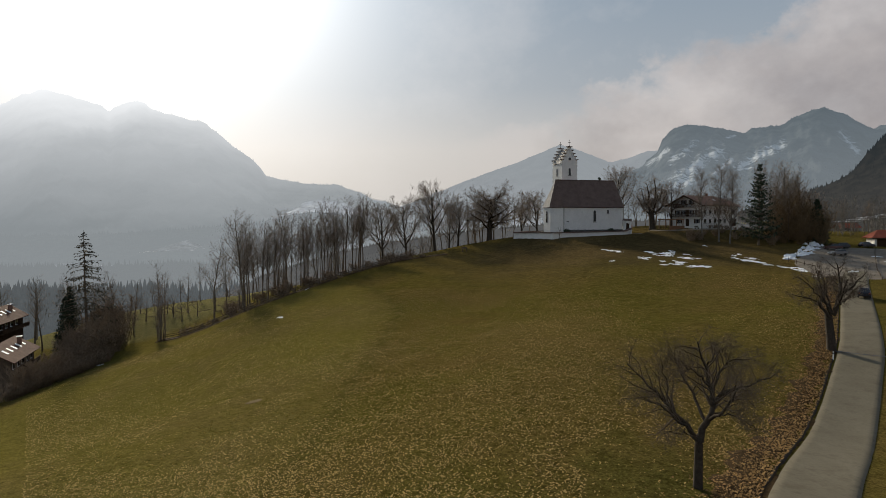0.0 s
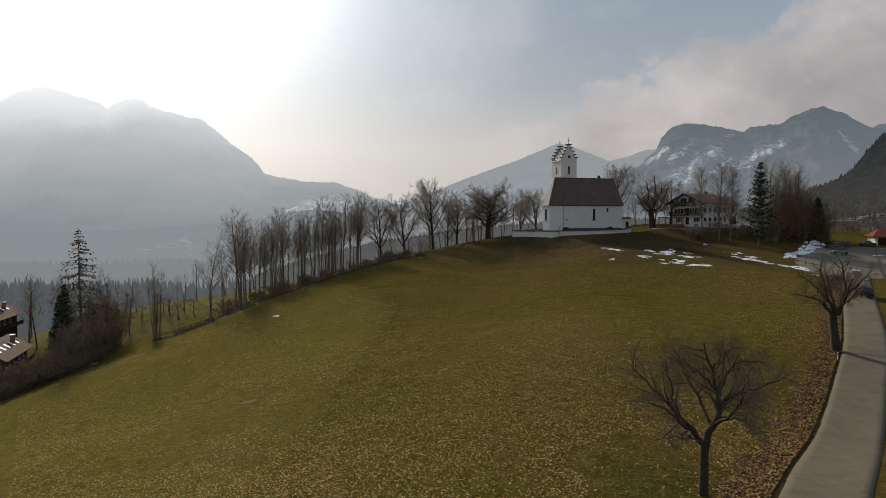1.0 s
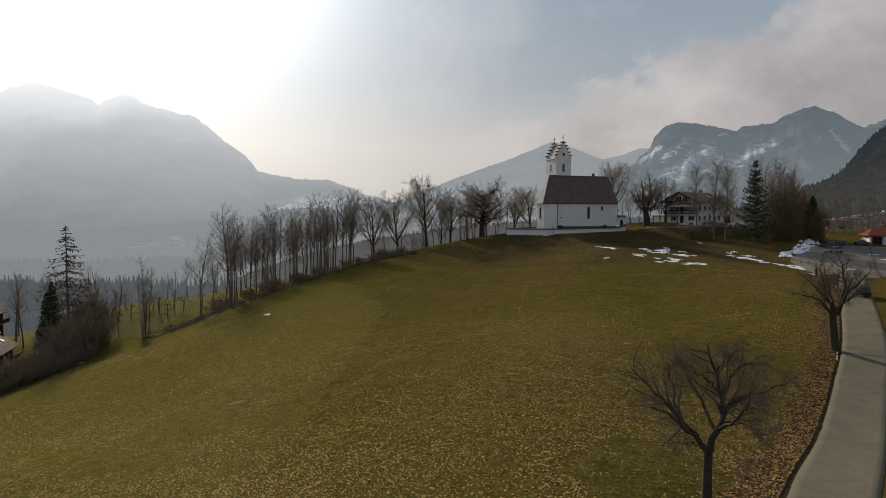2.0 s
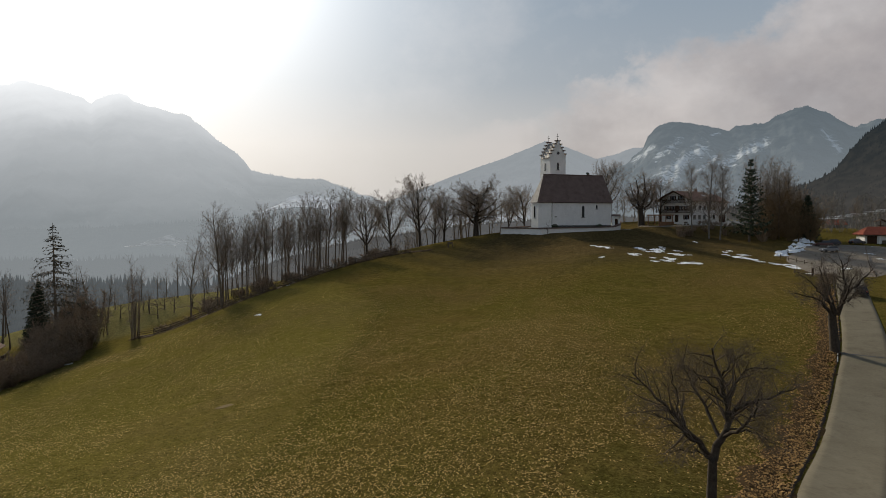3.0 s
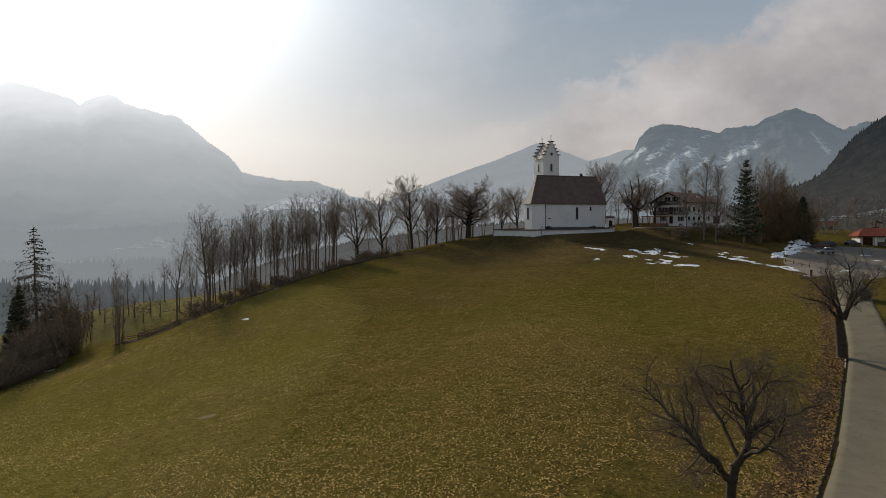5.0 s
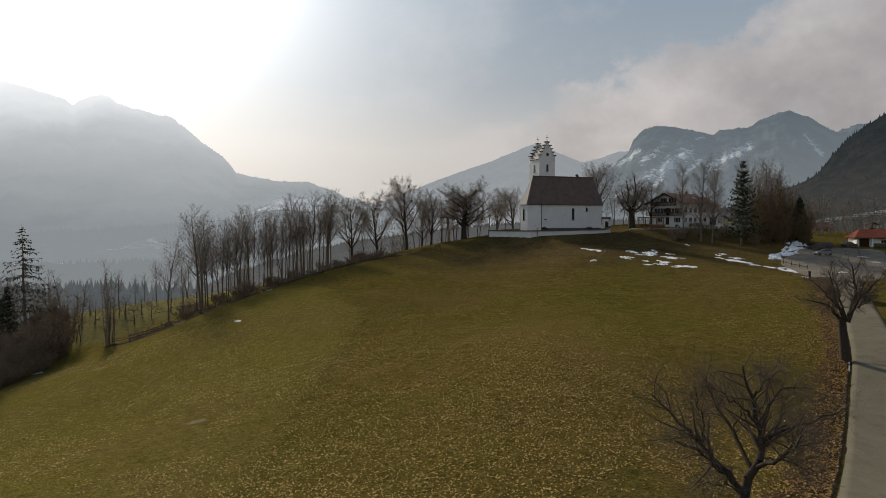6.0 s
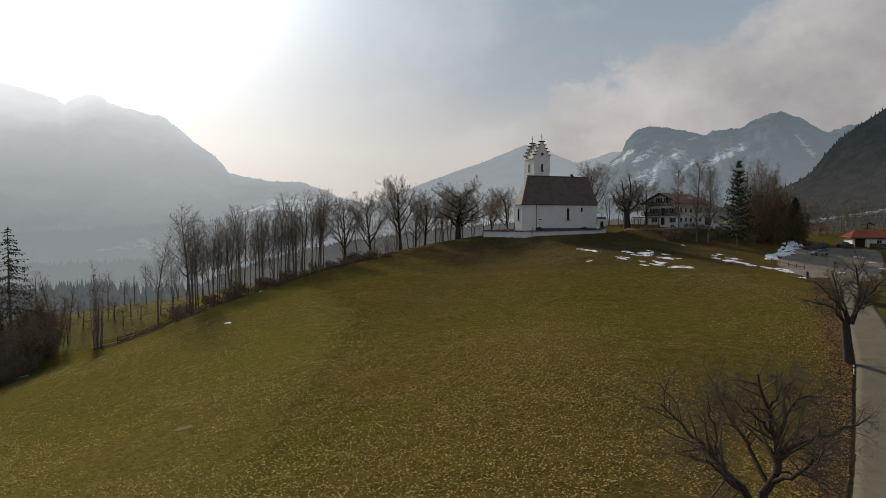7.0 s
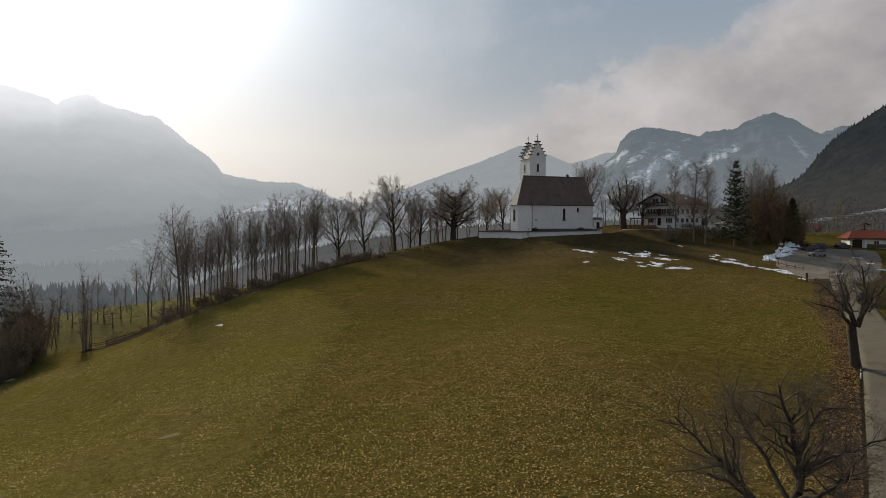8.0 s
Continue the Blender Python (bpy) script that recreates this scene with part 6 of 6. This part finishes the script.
for k in range(9):
    f = k / 8
    ob = snow_patch(226 + 60 * f, 400, 6.5, 1.6, 0.1, 70 + k, 0.6, -0.9, "long snow bank along the far hillside road", "far snow bank")
    ob.location.z = 19.0 + 9.0 * f

# ---- what lies on the meadow ----


def visible_spot(rng, near, far, bias):
    """A place on the open meadow, denser towards the south."""
    y = near + (far - near) * rng.random() ** bias
    reach = 0.74 * (y + 13)
    x = rng.uniform(-reach, reach)
    edge = np.interp(y, (5, 24, 38, 52, 63, 83, 106, 128), (4, 15.5, 25, 33.5, 40.5, 51, 62, 66))
    low = np.interp(y, (5, 80, 100, 118, 135, 165), (-70, -84, -80, -78, -68, -20))
    return (x, y) if low < x < edge else None


def scatter(name, count, near, far, bias, size, lift, material, label, seed, upright):
    """Leaves or tufts strewn over the meadow, joined into one."""
    rng = random.Random(seed)
    verts, faces = [], []
    made = 0
    while made < count:
        spot = visible_spot(rng, near, far, bias)
        if spot is None:
            continue
        x, y = spot
        patch = noise.noise((x * 0.05, y * 0.05, seed)) + 0.6 * noise.noise((x * 0.21, y * 0.21, seed + 3))
        if rng.random() > 0.5 + 0.9 * patch:
            continue
        if (x - 11.0) ** 2 / 22 + (y - 25.5) ** 2 / 60 < 1 + 0.5 * noise.noise((x * 0.3, y * 0.3, 2.0)) and rng.random() < 0.88:
            continue
        made += 1
        z = height(x, y)
        s = size * rng.uniform(0.55, 1.5)
        i = len(verts)
        if upright:
            for _ in range(3):
                a = rng.uniform(0, 6.283)
                ca, sa = math.cos(a) * s, math.sin(a) * s
                dx, dy = rng.uniform(-0.1, 0.1), rng.uniform(-0.1, 0.1)
                i = len(verts)
                verts += [(x + dx - ca * 0.5, y + dy - sa * 0.5, z - 0.02), (x + dx + ca * 0.5, y + dy + sa * 0.5, z - 0.02), (x + dx + rng.uniform(-0.1, 0.1), y + dy + rng.uniform(-0.1, 0.1), z + lift * rng.uniform(0.6, 1.4))]
                faces.append((i, i + 1, i + 2))
        else:
            a = rng.uniform(0, 6.283)
            u = Vector((math.cos(a), math.sin(a), rng.uniform(-0.5, 0.5))) * s
            v = Vector((-math.sin(a), math.cos(a), rng.uniform(-0.5, 0.5))) * s * 0.6
            c = Vector((x, y, z + lift))
            verts += [c - u, c + v * 0.8, c + u, c - v]
            faces.append((i, i + 1, i + 2, i + 3))
    ob = new(name, raw(name, verts, faces, material))
    return tagged(ob, label, "leaves" if not upright else "grass", kind="stuff")


STRAW = surface("dry_grass", (0.165, 0.116, 0.026), (0.33, 0.24, 0.066), 1.5, 0.9, 0.0)
GREEN_BLADE = surface("green_grass", (0.085, 0.080, 0.012), (0.19, 0.165, 0.028), 1.5, 0.9, 0.0)
scatter("fallen_leaves", 96000, 8, 120, 1.25, 0.070, 0.05, LEAF, "pale dead leaves strewn over the meadow", 5, False)
scatter("grass_tufts", 4000, 8, 130, 1.2, 0.09, 0.05, GREEN_BLADE, "short green grass tufts on the meadow", 6, True)
scatter("dry_tufts", 12000, 8, 130, 1.2, 0.09, 0.05, STRAW, "dry yellow grass tufts on the meadow", 7, True)

# leaves heaped on the verge of the lane
rng = random.Random(77)
verts, faces = [], []
for k in range(15000):
    t = rng.random() ** 1.3
    i0 = min(200 + int(t * (len(line) - 200) * 0.75), len(line) - 2)
    p = line[i0].lerp(line[i0 + 1], rng.random())
    d = (line[i0 + 1] - line[i0]).normalized()
    q = p + Vector((d.y, -d.x)) * -(2.45 + abs(rng.gauss(0, 1.5)))
    s = 0.075 * rng.uniform(0.5, 1.5)
    a = rng.uniform(0, 6.283)
    u = Vector((math.cos(a), math.sin(a), rng.uniform(-0.6, 0.6))) * s
    v = Vector((-math.sin(a), math.cos(a), rng.uniform(-0.6, 0.6))) * s * 0.7
    c = Vector((q.x, q.y, height(q.x, q.y) + 0.12 + rng.uniform(0, 0.06)))
    i = len(verts)
    verts += [c - u, c + v, c + u, c - v]
    faces.append((i, i + 1, i + 2, i + 3))
BROWN_LEAF = surface("brown_leaves", (0.15, 0.084, 0.030), (0.40, 0.250, 0.100), 0.7, 0.8, 0.0)
tagged(new("verge_leaves", raw("verge_leaves", verts, faces, BROWN_LEAF)), "brown leaves heaped along the lane", "leaves", kind="stuff")

# fallen leaves, and the fruit tree's shade painted in by the dark tone
draped("shaded_leaf_carpet", ((12.6, 20.0), (13.6, 24.0), (15.8, 27.6), (18.4, 30.0), (19.6, 28.2), (17.0, 23.5), (14.2, 19.2)), 0.05, LITTER, "brown leaves with painted tree shade below the fruit tree", "leaf litter", 0.8, 9)


def mistletoe(x, y, z, size, seed):
    """A ball of thin forking twigs in a treetop."""
    rng = random.Random(seed)
    ob = thing("mistletoe", Matrix.Translation((x, y, z)), "dark ball of mistletoe in a bare treetop", "mistletoe", "mistletoe balls")
    segs = []
    for _ in range(150):
        d = Vector((rng.gauss(0, 1), rng.gauss(0, 1), rng.gauss(0, 1))).normalized()
        segs.append((d * size * 0.1, d * size * rng.uniform(0.6, 1.1), 0.02, 0.035))
    c = new("twig_ball", tubes("twig_ball", [], 3, NEEDLE, segs))
    c.parent = ob
    return ob


for i, (x, y, up) in enumerate(((-15.6, 195.5, 17.5), (-13.2, 195.5, 15.0), (-14.0, 195.0, 19.5), (-24.6, 195.5, 15.5), (-7.0, 202.5, 12.0), (-16.4, 195.5, 13.0))):
    mistletoe(x, y, height(x, y) + up, 0.55, i)

# a bare, worn spot in the turf
EARTH = surface("bare_earth", (0.10, 0.075, 0.035), (0.20, 0.145, 0.075), 0.4, 0.95, 0.5)
for x, y, r in ((-25.2, 58.0, 0.7),):
    draped("bare_patch", tuple((x + r * 1.6 * math.cos(a), y + r * math.sin(a)) for a in (0, 1.1, 2.2, 3.2, 4.3, 5.3)), 0.03, EARTH, "pale bare spot worn into the turf", "bare ground", 0.4, int(r * 10))

crest_bench = copy_thing(bench, Matrix.Translation((-4.5, 178.0, height(-4.5, 178.0) + 0.5)) @ Matrix.Rotation(radians(20), 4, "Z"))
tagged(crest_bench, "weathered wooden bench on the crest of the meadow")
shrine = thing("wayside_cross", Matrix.Translation((120.0, 182.0, height(120.0, 182.0))), "roofed wooden wayside cross behind the garage", "wayside cross")
part("post", boxes((-0.12, 0.12, -0.12, 0.12, -0.4, 5.2), bevel=0.02), DARK_WOOD, shrine)
part("crossbar", boxes((-0.9, 0.9, -0.1, 0.1, 3.7, 3.9), bevel=0.02), DARK_WOOD, shrine)
part("roof", slab(((-1.7, -0.7, 5.0), (0.0, -0.7, 5.7), (0.0, 0.7, 5.7), (-1.7, 0.7, 5.0)), 0.1), DARK_WOOD, shrine)
part("roof", slab(((1.7, -0.7, 5.0), (0.01, -0.7, 5.7), (0.01, 0.7, 5.7), (1.7, 0.7, 5.0)), 0.1), DARK_WOOD, shrine)
bollard = thing("wooden_bollard", Matrix.Translation((66.0, 115.5, height(66.0, 115.5))), "short dark wooden post at the corner of the lane", "post")
part("shaft", boxes((-0.16, 0.16, -0.16, 0.16, -0.3, 1.5), bevel=0.04), DARK_WOOD, bollard)
part("cap", boxes((-0.2, 0.2, -0.2, 0.2, 1.503, 1.62), bevel=0.03), DARK_WOOD, bollard)
